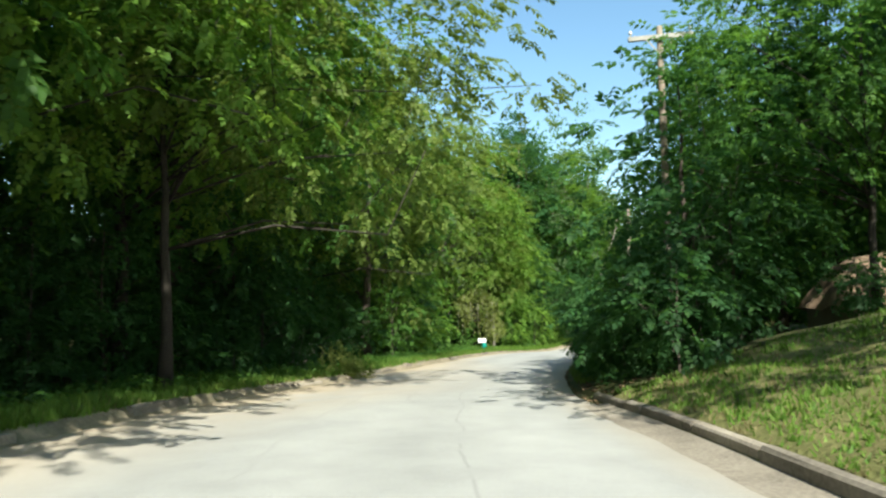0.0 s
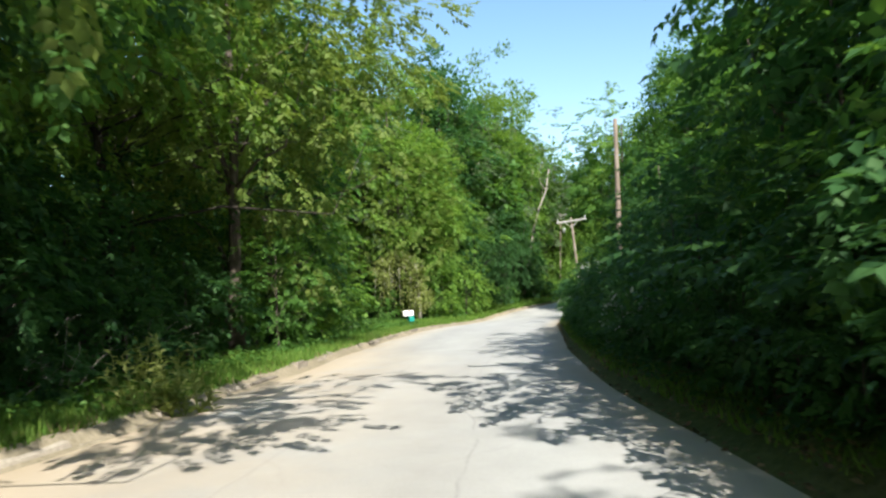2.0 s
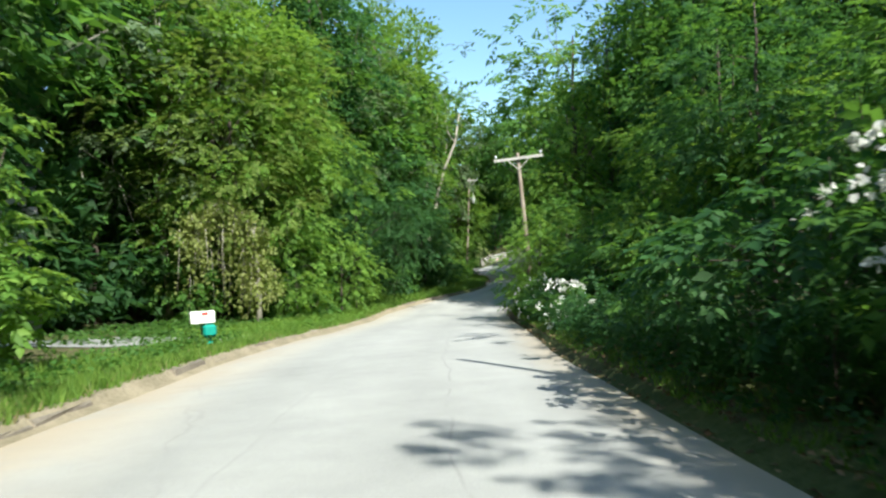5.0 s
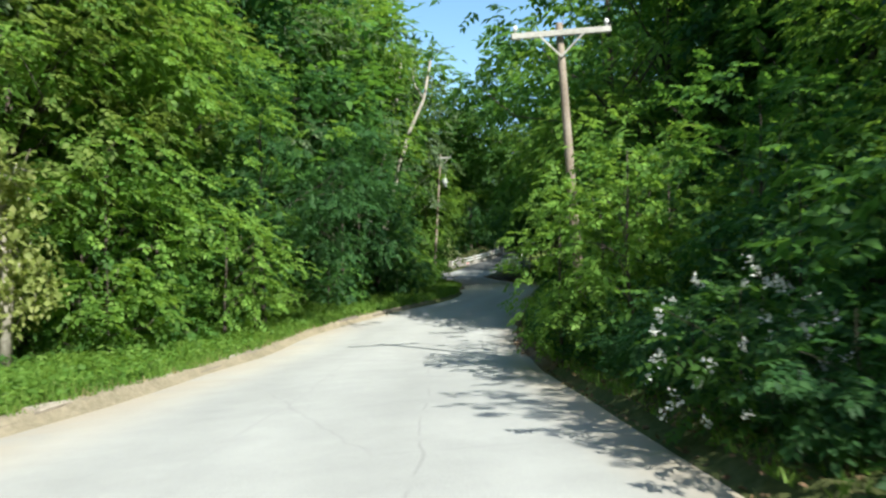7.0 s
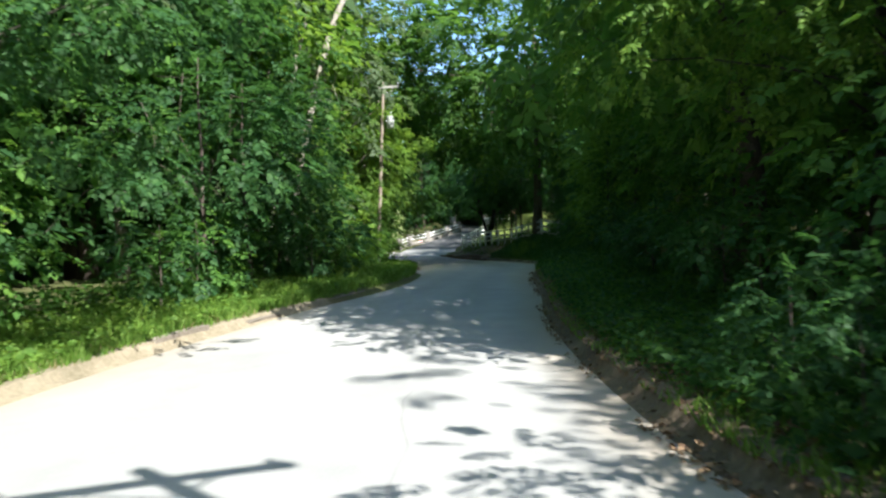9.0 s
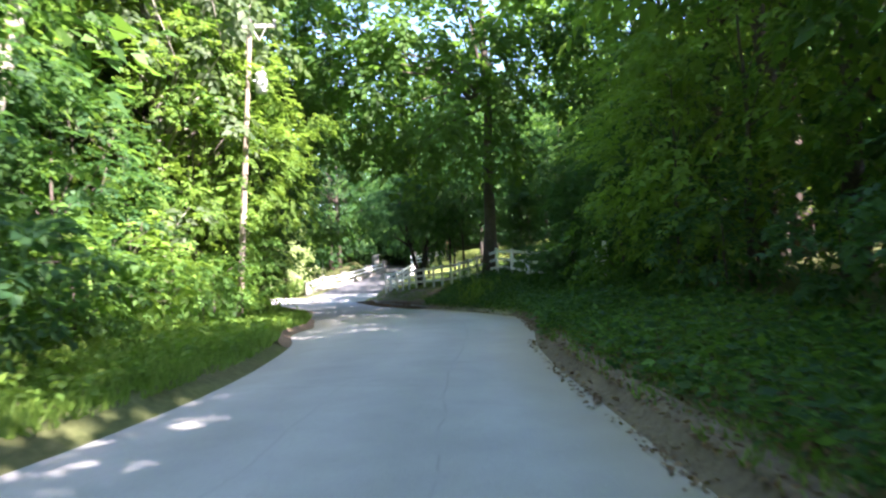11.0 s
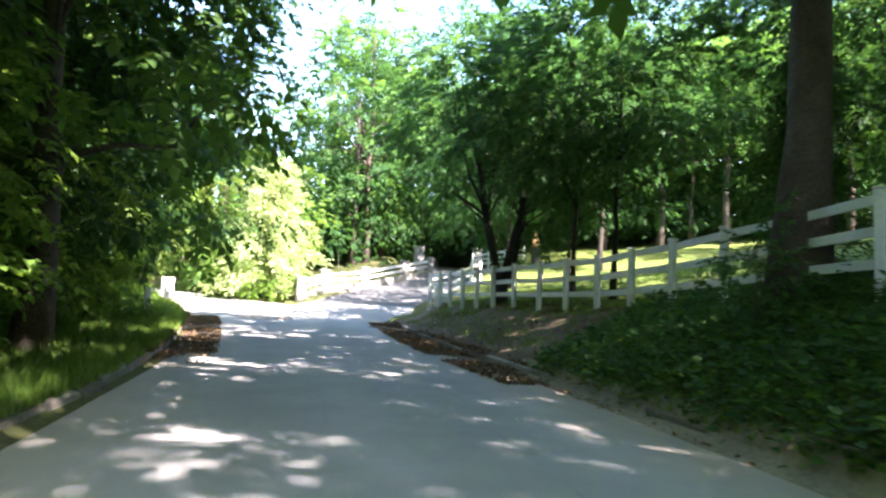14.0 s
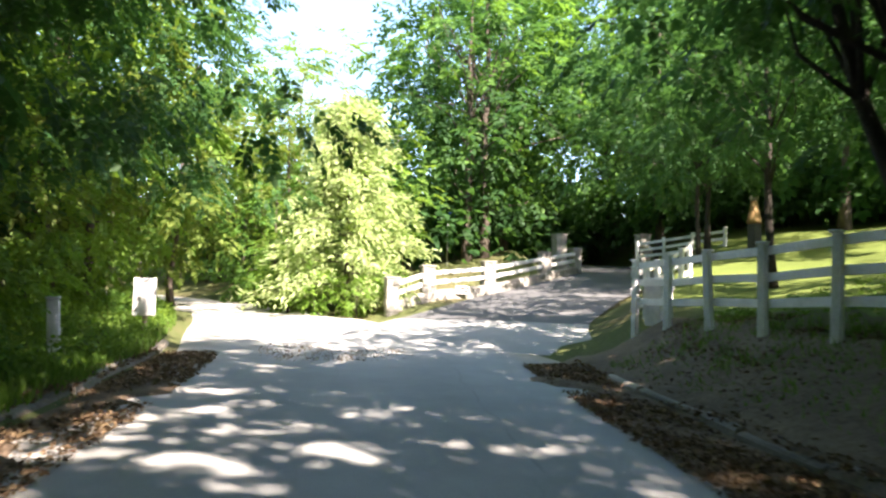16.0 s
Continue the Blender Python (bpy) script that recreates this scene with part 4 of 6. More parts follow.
for y, off, kind, size, turn in ((-9, -3.6, OVER_MID, 1.5, -20), (-3.5, -4.2, OVER_LIGHT, 1.3, 30), (1.5, -4.2, OVER_MID, 1.35, -10), (5.5, -3.9, OVER_LIGHT, 1.25, 20), (9.0, -4.4, OVER_MID, 1.35, -30), (13.0, -4.0, OVER_LIGHT, 1.2, 10), (18.5, -4.0, OVER_MID, 1.3, 35), (22, -5.4, OVER_LIGHT, 1.25, -15), (26.5, -7.0, OVER_LIGHT, 1.4, 25),
                                 (4.0, -7.0, NEAR_OAK, 1.3, 60), (16, -7.0, NEAR_OAK, 1.35, 200), (34, -3.0, NEAR_OLIVE, 1.15, 160), (33.0, -1.5, YOUNG_MID, 0.5, 240), (39, -3.6, NEAR_ASH, 1.05, 120)):
    put(kind, *beside(y, off)[:2], turn, size)
plant_row([YOUNG_DARK, SHRUB_DARK], -2, 24, 2.4, 3.1, 0.3, 98, (0.42, 0.6), -1)
put(LEAN_OLIVE, -6.3, 16.2, 0, 1.0)
put(LEAN_OLIVE, -6.4, 31.0, 15, 1.1)
# unseen trees, added to keep the sun off the growth on the left
for x, y in ((-8.6, -7), (-8.8, 0), (-9.2, 7)):
    put(FOREST_DARK, x, y, 23 * y, 0.9)
# left, from the mailbox to the next pole
plant_row([NEAR_ASH, NEAR_OLIVE, NEAR_OAK, NEAR_OLIVE], 68.0, 77, 5.2, 6.5, 1.0, 35, (1.05, 1.25), -1)
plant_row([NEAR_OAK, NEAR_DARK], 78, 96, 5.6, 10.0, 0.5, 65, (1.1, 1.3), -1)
for x, y, kind, size in ((-1.4, 72.0, FOREST_LIGHT, 0.85), (0.4, 69.0, GREY, 1.15), (3.2, 70, FOREST_LIGHT, 0.85), (3.0, 77, FOREST_LIGHT, 1.0), (9.0, 84, FOREST_DARK, 1.05), (16.0, 93.5, FOREST_LIGHT, 1.0), (22.5, 109, FOREST_LIGHT, 1.2), (8.0, 97, FOREST, 1.1), (18.5, 106, FOREST_LIGHT, 1.05), (-3.0, 70, FOREST, 0.95), (-6.0, 60, FOREST_DARK, 0.9), (13.0, 108, FOREST_DARK, 1.1)):
    put(kind, x, y, 29 * y, size)
plant_row([FAR_OAK, GREY, FAR_OAK], 60, 122, 6.5, 13.0, 1.5, 36, (1.3, 1.55), -1)
plant_row([FAR_OAK, FAR_DARK], 64, 130, 8.0, 21.0, 1.5, 52, (1.4, 1.7), -1)
plant_row([THICKET], 64, 150, 5.5, 12.0, 2.0, 56, (0.95, 1.25), -1)
plant_row([YOUNG, YOUNG_MID], 68, 74, 4.0, 4.0, 0.7, 84, (0.75, 1.0), -1)
plant_row([YOUNG_DARK, YOUNG_MID], 75, 82, 3.4, 4.2, 0.6, 83, (0.8, 1.0), -1)
put(YOUNG_MID, 1.4, 67.6, 40, 0.95)
put(YOUNG, 6.0, 68.4, 140, 0.8)
put(YOUNG_MID, 3.4, 68.6, 250, 0.9)
put(SHRUB, 2.0, 65.6, 20, 0.7)
put(SHRUB, 5.6, 66.6, 120, 0.6)
plant_row([SHRUB_LIGHT, SHRUB], 67, 73, 2.8, 2.7, 0.4, 38, (0.7, 0.95), -1)
plant_row([SHRUB, SHRUB_DARK, SHRUB_DARK], 74, 92, 2.6, 2.7, 0.4, 89, (0.7, 0.95), -1)
for y, off, size in ((89, -9.0, 1.3), (96, -10.0, 1.5), (103.5, -5.0, 1.35), (105, -9.0, 1.45)):
    put(GREY, *beside(y, off)[:2], 70 * y, size)
for x, y, size in ((11.5, 90, 1.4), (17.0, 100, 1.65)):
    put(FAR_OAK, x, y, 33 * y, size)
for x, y, kind, size in ((16.6, 86.0, YOUNG_DARK, 1.0), (18.4, 89.6, YOUNG_MID, 0.95), (15.0, 83.0, YOUNG_DARK, 1.0), (20.3, 94.6, YOUNG_DARK, 0.85), (22.6, 103.5, YOUNG, 0.9), (15.8, 89.0, NEAR_DARK, 0.8)):
    put(kind, x, y, 17 * y, size)
put(OVER_DARK, 10.4, 74.6, 0, 0.8)
put(YOUNG_MID, *beside(74.6, -3.4)[:2], 200, 0.85)
put(NEAR_DARK, 18.0, 88.4, 130, 0.58)
put(YOUNG, 10.1, 73.3, 60, 0.62)
put(YOUNG, 9.0, 71.8, 180, 0.68)
for y, off, kind, size, turn in ((69.0, -5.6, NEAR_ASH, 1.0, 0), (72.5, -4.8, NEAR_ASH, 1.0, -30), (75.0, -6.5, OVER_MID, 1.0, 25)):
    put(kind, *beside(y, off)[:2], turn, size)
# left, on to the junction
plant_row([ASH, ASH, OAK], 106, 136, 5.8, 6.6, 0.8, 39, (0.95, 1.2), -1)
# the dark crowns here hold their shade in the leaf colour
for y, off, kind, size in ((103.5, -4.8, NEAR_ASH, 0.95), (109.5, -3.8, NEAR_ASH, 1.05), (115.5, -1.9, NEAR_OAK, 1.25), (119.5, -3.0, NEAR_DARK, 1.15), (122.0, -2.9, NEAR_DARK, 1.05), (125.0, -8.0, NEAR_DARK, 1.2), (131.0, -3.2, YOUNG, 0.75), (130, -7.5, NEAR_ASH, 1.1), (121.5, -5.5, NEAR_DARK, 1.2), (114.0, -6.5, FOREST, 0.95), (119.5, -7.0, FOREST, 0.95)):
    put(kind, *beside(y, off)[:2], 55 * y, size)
plant_row([YOUNG, YOUNG, YOUNG_MID], 102, 126, 3.6, 3.4, 0.5, 40, (0.7, 0.95), -1)
plant_row([SHRUB_LIGHT, SHRUB_LIGHT, SHRUB], 90, 124, 2.6, 2.6, 0.4, 41, (0.6, 0.9), -1)
plant_row([SHRUB_LIGHT, YOUNG], 129, 160, 3.0, 3.5, 0.4, 53, (0.65, 0.9), -1)
plant_row([SHRUB_LIGHT, SHRUB], 125.5, 127.6, 1.3, 1.5, 0.3, 79, (0.22, 0.34), -1)
plant_row([SHRUB_LIGHT, SHRUB], 136, 150, 1.5, 1.5, 0.35, 82, (0.22, 0.38), -1)
plant_row([ASH, OLIVE, ASH], 138, 180, 4.6, 4.6, 0.8, 54, (0.9, 1.1), -1)
plant_row([YOUNG, YOUNG_MID], 147, 180, 3.4, 2.6, 0.5, 69, (0.7, 0.95), 1)
plant_row([FOREST, FOREST_DARK], 128, 185, 9.0, 14.0, 1.0, 70, (0.8, 1.0), -1)
plant_row([THICKET], 134, 190, 5.0, 8.0, 1.0, 72, (0.95, 1.2), -1)
# right of the road
put(OVER_MID, 9.5, 15.7, 178, 0.75)
put(YOUNG_DARK, 5.7, 16.6, 130, 1.08)
put(NEAR_DARK, 9.8, 23.0, 200, 0.72)
put(YOUNG_MID, 17.6, 62.0, 165, 0.62)
put(OVER_LIGHT, 22.8, 69.4, 170, 0.74)
put(NEAR_OAK, 17.4, 50.4, 60, 0.6)
put(NEAR_DARK, 15.9, 47.4, 200, 0.55)
put(YOUNG_MID, 16.6, 57.2, 160, 0.6)
put(OVER_LIGHT, 22.2, 56.6, 165, 0.7)
put(OAK, 24.2, 73.4, 40, 1.25)
put(YOUNG, 14.95, 60.75, 80, 0.45)
plant_row([SHRUB_DARK], 13.0, 20, 1.3, 1.7, 0.7, 75, (0.5, 0.75), 1)
put(YOUNG_DARK, 6.9, 18.6, 0, 0.85)
put(NEAR_DARK, 11.6, 20.8, 10, 0.8)
# stands out of view, added to shade the right-hand growth ahead
put(NEAR_DARK, 8.9, 5.6, 60, 0.88)
for x, y, kind, size, turn in ((9.4, 20.0, OAK, 0.75, 30), (12.0, 22.5, OAK, 1.0, 130), (15.5, 17.0, DARK, 1.0, 210),  (5.2, 14.6, YOUNG_DARK, 0.5, 70), (6.4, 15.6, YOUNG_DARK, 0.6, 20), (8.5, 14.7, SHRUB_DARK, 0.5, 20), (9.3, 15.2, SHRUB_DARK, 0.42, 120), (7.2, 21.5, YOUNG_MID, 0.9, 100), (8.6, 25.0, YOUNG_DARK, 0.9, 40), (10.6, 24.5, NEAR_OAK, 0.75, 80), (14.5, 11.0, FOREST_DARK, 0.8, 70), (26.4, 55.5, FOREST, 0.75, 60), (26.0, 63.0, FOREST, 0.8, 130), (35.0, 79.0, FOREST, 0.8, 10),
                               (18.5, 21.0, FAR_DARK, 1.2, 30), (21.0, 27.0, FAR_OAK, 1.2, 80)):
    put(kind, x, y, turn, size)
plant_row([OAK, ASH], 31, 37, 5.0, 10.8, 0.6, 42, (0.8, 0.95), 1)
plant_row([OAK, ASH], 53, 66, 5.5, 13.0, 0.8, 59, (1.0, 1.15), 1)
plant_row([FAR_DARK, FAR_OAK, GREY], 58, 100, 7.5, 16.5, 1.5, 43, (1.15, 1.4), 1)
plant_row([FAR_DARK, FAR_OAK], 26, 56, 8.0, 22.0, 1.5, 73, (1.2, 1.4), 1)
for x, y, kind, size in ((31.0, 66, FOREST, 0.95), (29.5, 73.0, FOREST_DARK, 0.85), (32.5, 55, FOREST, 0.9)):
    put(kind, x, y, 31 * y, size)
plant_row([THICKET], 20, 112, 5.5, 17.0, 2.0, 57, (0.95, 1.25), 1)
plant_row([YOUNG_MID, YOUNG_DARK, YOUNG_MID], 28, 43, 3.4, 3.2, 0.4, 44, (0.5, 0.62), 1)
plant_row([YOUNG_MID, YOUNG_DARK, YOUNG], 28, 40, 4.2, 6.0, 0.6, 58, (0.7, 0.9), 1)
plant_row([YOUNG, YOUNG_MID], 42, 54, 4.2, 7.4, 0.6, 74, (0.7, 0.85), 1)
plant_row([YOUNG_MID, YOUNG_DARK], 53, 62, 3.8, 7.2, 0.6, 60, (0.95, 1.2), 1)
plant_row([YOUNG_DARK, YOUNG_MID], 63, 70, 3.0, 7.0, 0.4, 76, (0.75, 0.95), 1)
plant_row([SHRUB_DARK, SHRUB_DARK, SHRUB], 14.0, 44.5, 2.4, 1.6, 0.3, 45, (0.65, 0.9), 1)
plant_row([SHRUB_DARK], 14, 46, 1.6, 0.8, 0.15, 63, (0.32, 0.45), 1)
plant_row([YOUNG, YOUNG, YOUNG_MID], 51, 57.5, 3.0, 4.4, 0.5, 46, (0.46, 0.6), 1)
plant_row([YOUNG_DARK], 58.4, 62, 2.4, 4.4, 0.4, 90, (0.32, 0.4), 1)
plant_row([SHRUB_DARK, SHRUB, SHRUB_DARK], 51.4, 57, 2.0, 2.4, 0.3, 47, (0.65, 0.85), 1)
plant_row([SHRUB_DARK], 57.4, 66, 2.0, 3.4, 0.3, 88, (0.5, 0.7), 1)
plant_row([SHRUB_DARK], 52, 67, 1.5, 1.7, 0.25, 64, (0.35, 0.5), 1)
plant_row([SHRUB_DARK], 52, 68, 1.1, 0.65, 0.12, 81, (0.3, 0.42), 1)
plant_row([ASH, OAK, ASH], 71, 87, 7.6, 5.8, 0.6, 48, (1.0, 1.2), 1)
plant_row([OAK, DARK], 66, 72, 5.0, 11.0, 0.8, 66, (1.05, 1.2), 1)
plant_row([YOUNG_MID, YOUNG], 68, 92, 3.6, 4.2, 0.6, 49, (0.75, 0.95), 1)
plant_row([SHRUB_DARK], 62, 90, 2.6, 2.8, 0.4, 50, (0.5, 0.75), 1)
# the lawn and its trees, right of the junction
put(BIG_SHADE, 40.5, 108.7, 20, 1.32)
put(LAYER_TREE, 35.4, 93.2, 20, 0.5)
put(CEDAR, 35.2, 95.4, 60, 0.4)
put(CEDAR, 36.6, 97.4, 160, 0.42)
put(OVER_LIGHT, 24.8, 105.8, 0, 0.85)
make_stem_tree("shade tree of several spreading dark stems behind the fence", 45, 43.3, 122.1, LEAF_DARK_SHADE)
put(LAYER_TREE, 44.5, 119.8, 75, 1.0)
put(LAYER_TREE, 44.0, 117.2, 200, 1.05)
put(LAYER_TREE, 47.5, 110.6, 310, 1.1)
put(LAYER_TREE, 47.4, 124.2, 100, 1.05)
put(NEAR_DARK, 51.0, 105.5, 40, 0.8)
# those at (38.4, 89.6) and (47.5, 104.5) were added for their shadows
for x, y, size, turn in ((35.6, 88.5, 1.05, 10), (38.4, 89.6, 1.1, 75), (41.0, 94.0, 1.05, 140),
                         (47.5, 104.5, 0.95, 30), (73.5, 131.0, 0.8, 77), (70.6, 133.5, 0.85, 160), (68.2, 136.0, 0.9, 250), (65.4, 139.2, 0.8, 20), (75.4, 129.4, 0.9, 120), (62.8, 142.0, 0.85, 300), (67.4, 138.2, 0.75, 200)):
    put(TALL, x, y, turn, size)
# the tree at (67, 121) is unseen, added to cast shadow on the lawn
for x, y, kind, size, turn in ((52.4, 138.6, LAYER_TREE, 1.1, 15), (54.6, 141.0, OVER_DARK, 0.9, 80), (58.0, 104.0, ASH, 1.1, 130), (54.0, 100.5, OLIVE, 1.0, 200), (48.6, 130.6, OVER_DARK, 0.82, 170), (54.5, 131.5, OVER_DARK, 1.05, 60), (59.5, 136.5, OVER_DARK, 1.1, 200), (53.8, 112.8, ASH, 0.95, 60), (60.0, 114.5, ASH, 1.1, 30), (59.0, 110.0, OLIVE, 1.1, 250), (67.0, 121.0, FOREST_DARK, 0.7, 60),
                               (45.0, 112.0, CEDAR, 0.62, 30), (43.0, 103.0, YOUNG_DARK, 0.9, 50), (39.0, 97.5, YOUNG_DARK, 0.85, 20), (42.4, 97.6, NEAR_DARK, 1.1, 60), (84.0, 134.0, FOREST, 0.85, 20), (82.0, 142.0, FOREST_DARK, 0.9, 90), (79.0, 150.0, FOREST, 0.85, 150), (73.0, 155.0, FOREST_DARK, 0.85, 10), (36.6, 94.6, YOUNG_DARK, 0.7, 120),
                               (41.5, 106.8, SHRUB_DARK, 0.8, 0), (39.4, 108.4, SHRUB_DARK, 0.5, 90), (36.4, 98.6, SHRUB_DARK, 0.7, 40),
                               (35.2, 95.4, SHRUB_DARK, 0.6, 140), (33.4, 90.8, SHRUB_DARK, 0.75, 40), (34.6, 93.6, SHRUB_DARK, 0.8, 10), (35.8, 96.8, SHRUB_DARK, 0.7, 80), (33.0, 88.0, YOUNG_DARK, 0.7, 30), (31.3, 87.4, YOUNG, 0.7, 90), (32.2, 90.0, SHRUB, 0.85, 10)):
    put(kind, x, y, turn, size)
# the far side of the junction
put(OVER_DARK, 31.0, 124.4, 5, 0.88)
put(OVER_DARK, 29.4, 130.6, 0, 1.0)
for x, y, kind, size in ((30.8, 137.6, OVER_DARK, 1.05), (31.0, 144.0, ASH, 1.0), (33.4, 148.5, OLIVE, 0.8)):
    put(kind, x, y, 21 * y, size)
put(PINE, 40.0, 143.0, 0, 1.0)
for x, y, kind, size, turn in ((37.6, 148.0, YOUNG_MID, 0.8, 0), (41.8, 148.5, YOUNG, 1.1, 50), (38.7, 142.2, SHRUB_LIGHT, 0.6, 10), (37.9, 143.6, YOUNG, 0.55, 20), (40.1, 141.3, SHRUB_LIGHT, 0.55, 70), (41.4, 141.6, SHRUB, 0.5, 140), (37.6, 145.0, SHRUB_LIGHT, 0.7, 60), (36.6, 150.5, SHRUB, 0.8, 60), (47.6, 151.2, DARK, 1.2, 10), (49.0, 152.8, OAK, 1.45, 100), (51.5, 156.0, DARK, 1.2, 200), (59.0, 151.0, OAK, 1.2, 20),
                               (62.0, 160.0, FAR_OAK, 1.1, 20), (67, 160, FAR_DARK, 1.2, 60), (71, 153, FAR_OAK, 1.2, 150), (83, 138, FAR_DARK, 1.2, 210), (86, 127, FAR_OAK, 1.25, 300), (79, 147, FAR_DARK, 1.2, 30),
                               (72, 110, FAR_DARK, 1.25, 20), (60, 102, FAR_OAK, 1.25, 80), (86, 121, FAR_OAK, 1.2, 80), (76, 151, FAR_OAK, 1.2, 80), (39.6, 158.0, ASH, 1.0, 40), (38.6, 151.5, OLIVE, 0.75, 30), (35.2, 163, OLIVE, 0.9, 70), (57.0, 166, FOREST, 0.95, 20), (52.0, 163, FOREST_DARK, 0.9, 80), (63.0, 163, FOREST_DARK, 0.95, 160), (64.5, 155, FOREST_DARK, 0.9, 60), (68.5, 155, FOREST, 0.85, 120), (34.5, 172.0, FAR_OAK, 1.15, 150),
                               (27.0, 178.0, FAR_OAK, 1.05, 10), (48.5, 168.0, FAR_OAK, 0.85, 10), (56.0, 170.0, FAR_DARK, 0.95, 10)):
    put(kind, x, y, turn, size)
for i in range(10):
    put(THICKET, 60.5 + 2.2 * i, 148.5 - 2.1 * i, 40 * i, 0.85)
    put(FAR_DARK, 65.0 + 2.4 * i, 152.5 - 2.3 * i, 70 * i, 1.15)
for x, y, turn in ((44.5, 152.5, 0), (49.5, 156.5, 40), (55, 160, 80), (60, 163, 20), (64, 154, 60), (70.5, 150, 0), (75.5, 145.5, 30), (79.5, 139.5, 60), (81, 131, 90), (64, 108, 10), (57, 104, 40), (52, 100, 70), (47, 95, 20),
                   (68, 157, 30), (38.5, 163, 10), (43, 166, 50), (49, 172, 90), (33, 178, 20), (26, 183, 70), (56, 176, 10), (82, 123, 10), (70, 108, 60), (60.5, 154.5, 20), (54.0, 164, 50), (74, 151, 80), (58.5, 167, 10)):
    put(THICKET, x, y, turn, 1.1)


def build_far_woods():
    """The closed edge of the woods all round, far behind the trees that stand singly."""
    rng = np.random.default_rng(91)
    n, per = 1500, 16
    a = rng.uniform(0, 2 * math.pi, n)
    r = rng.uniform(1.0, 1.12, n)
    x, y = 26 + 82 * r * np.cos(a), 78 + 136 * r * np.sin(a)
    top = 12 + 3 * np.sin(a * 17) + 2 * np.sin(a * 41)
    z = ground(x, y, False) + top * rng.uniform(0.02, 1, n)
    c = np.stack([x, y, z], 1)
    off = rng.normal(0, 1, (n, per, 3)) * (1.5, 1.5, 1.0)
    v, t = leaves((c[:, None] + off).reshape(-1, 3), (off * 0.5 + (0, 0, -0.2)).reshape(-1, 3), 1.5, rng, 0.7, 0.6)
    tagged(new("far_woods", tri_mesh("far_woods", v, t, LEAF_DARK_SHADE)), "closed dark-green woodland edge in the distance", "woods", kind="stuff")


build_far_woods()


plant_row([FAR_OAK, FAR_DARK], -10, 170, 10.0, 32.0, 2.5, 85, (1.25, 1.5), -1)
plant_row([FAR_OAK, FAR_DARK], 0, 110, 10.0, 30.0, 2.5, 86, (1.25, 1.5), 1)


# ---- grass, litter and ground cover ----
def blades(name, label, y0, y1, o0, o1, side, count, tall, mat, seed, thin=0.02, category="grass", power=1.0):
    rng = np.random.default_rng(seed)
    y = rng.uniform(y0, y1, count)
    o = o0 + (o1 - o0) * rng.uniform(0, 1, count) ** power
    # tufts: most blades gather round scattered centres
    mid = rng.integers(0, max(2, count // 14), count)
    loose = rng.uniform(0, 1, count) < 0.3
    y = np.where(loose, y, y[mid] + rng.normal(0, 0.09, count))
    o = np.clip(np.where(loose, o, o[mid] + rng.normal(0, 0.09, count)), o0, o1)
    xl, xr, z, c = edges(y)
    x = xr + o / c if side > 0 else xl - o / c
    base = np.stack([x, y, ground(x, y, False) + 0.02], 1)
    h = tall * rng.uniform(0.35, 1.2, count) * (0.75 + 0.25 * np.sin(x * 1.7 + 2 * np.sin(y * 0.6)) * np.sin(y * 1.1 + x * 0.4))
    lean = rng.normal(0, 0.35, (count, 2)) * h[:, None]
    a = rng.uniform(0, math.pi, count)
    w = np.stack([np.cos(a), np.sin(a), 0 * a], 1) * thin * rng.uniform(0.6, 1.3, count)[:, None]
    tip = base + np.stack([lean[:, 0], lean[:, 1], h], 1)
    v = np.stack([base - w, base + w, tip], 1).reshape(-1, 3)
    t = np.arange(count * 3).reshape(-1, 3)
    tagged(new(name, tri_mesh(name, v, t, mat)), label, category, kind="stuff")


def scatter_leaves(name, label, y0, y1, o0, o1, side, count, size, mat, seed, lift=0.02, rise=0.0, category="leaf litter", broad=0.6, drift=0.0):
    rng = np.random.default_rng(seed)
    y = rng.uniform(y0, y1, count)
    o = rng.uniform(o0, o1, count)
    if drift:
        keep = np.sin(y * 1.9 + 2 * np.sin(o * 2.3)) + np.sin(y * 0.7 + 1.7 * o) + rng.normal(0, 0.5, count) > drift - 1
        y, o = y[keep], o[keep]
        count = len(y)
    xl, xr, z, c = edges(y)
    x = xr + o / c if side > 0 else xl - o / c
    p = np.stack([x, y, np.where(o > 0.05, ground(x, y, False), z - 0.02) + lift + rise * rng.uniform(0, 1, count)], 1)
    a = rng.uniform(0, 2 * math.pi, count)
    v, t = leaves(p, np.stack([np.cos(a), np.sin(a), 0 * a + 0.1], 1), size, rng, broad, 0.25)
    tagged(new(name, tri_mesh(name, v, t, mat)), label, category, kind="stuff")


blades("verge_grass", "tufted green grass on the shaded verge", -6, 56, 0.25, 2.6, -1, 26000, 0.30, GRASS, 61)
blades("verge_grass", "long sunlit grass beside the lane", 56, 96, 0.35, 3.4, -1, 26000, 0.38, GRASS, 62)
blades("verge_grass", "dark green grass at the foot of the trees", 92, 150, 0.2, 3.2, -1, 26000, 0.30, GRASS, 63)
blades("bank_grass", "short rough grass on the kerbside bank", -6, 13, 0.2, 10.0, 1, 42000, 0.13, GRASS, 64, 0.018)
blades("bank_dry_grass", "dry straw patches in the bank's grass", -6, 12.5, 0.2, 8.0, 1, 9000, 0.10, DRY_GRASS, 65, 0.016)
blades("verge_dry_grass", "straw-coloured grass along the broken kerb", 8, 80, 0.1, 1.0, -1, 3500, 0.22, DRY_GRASS, 66, 0.014)
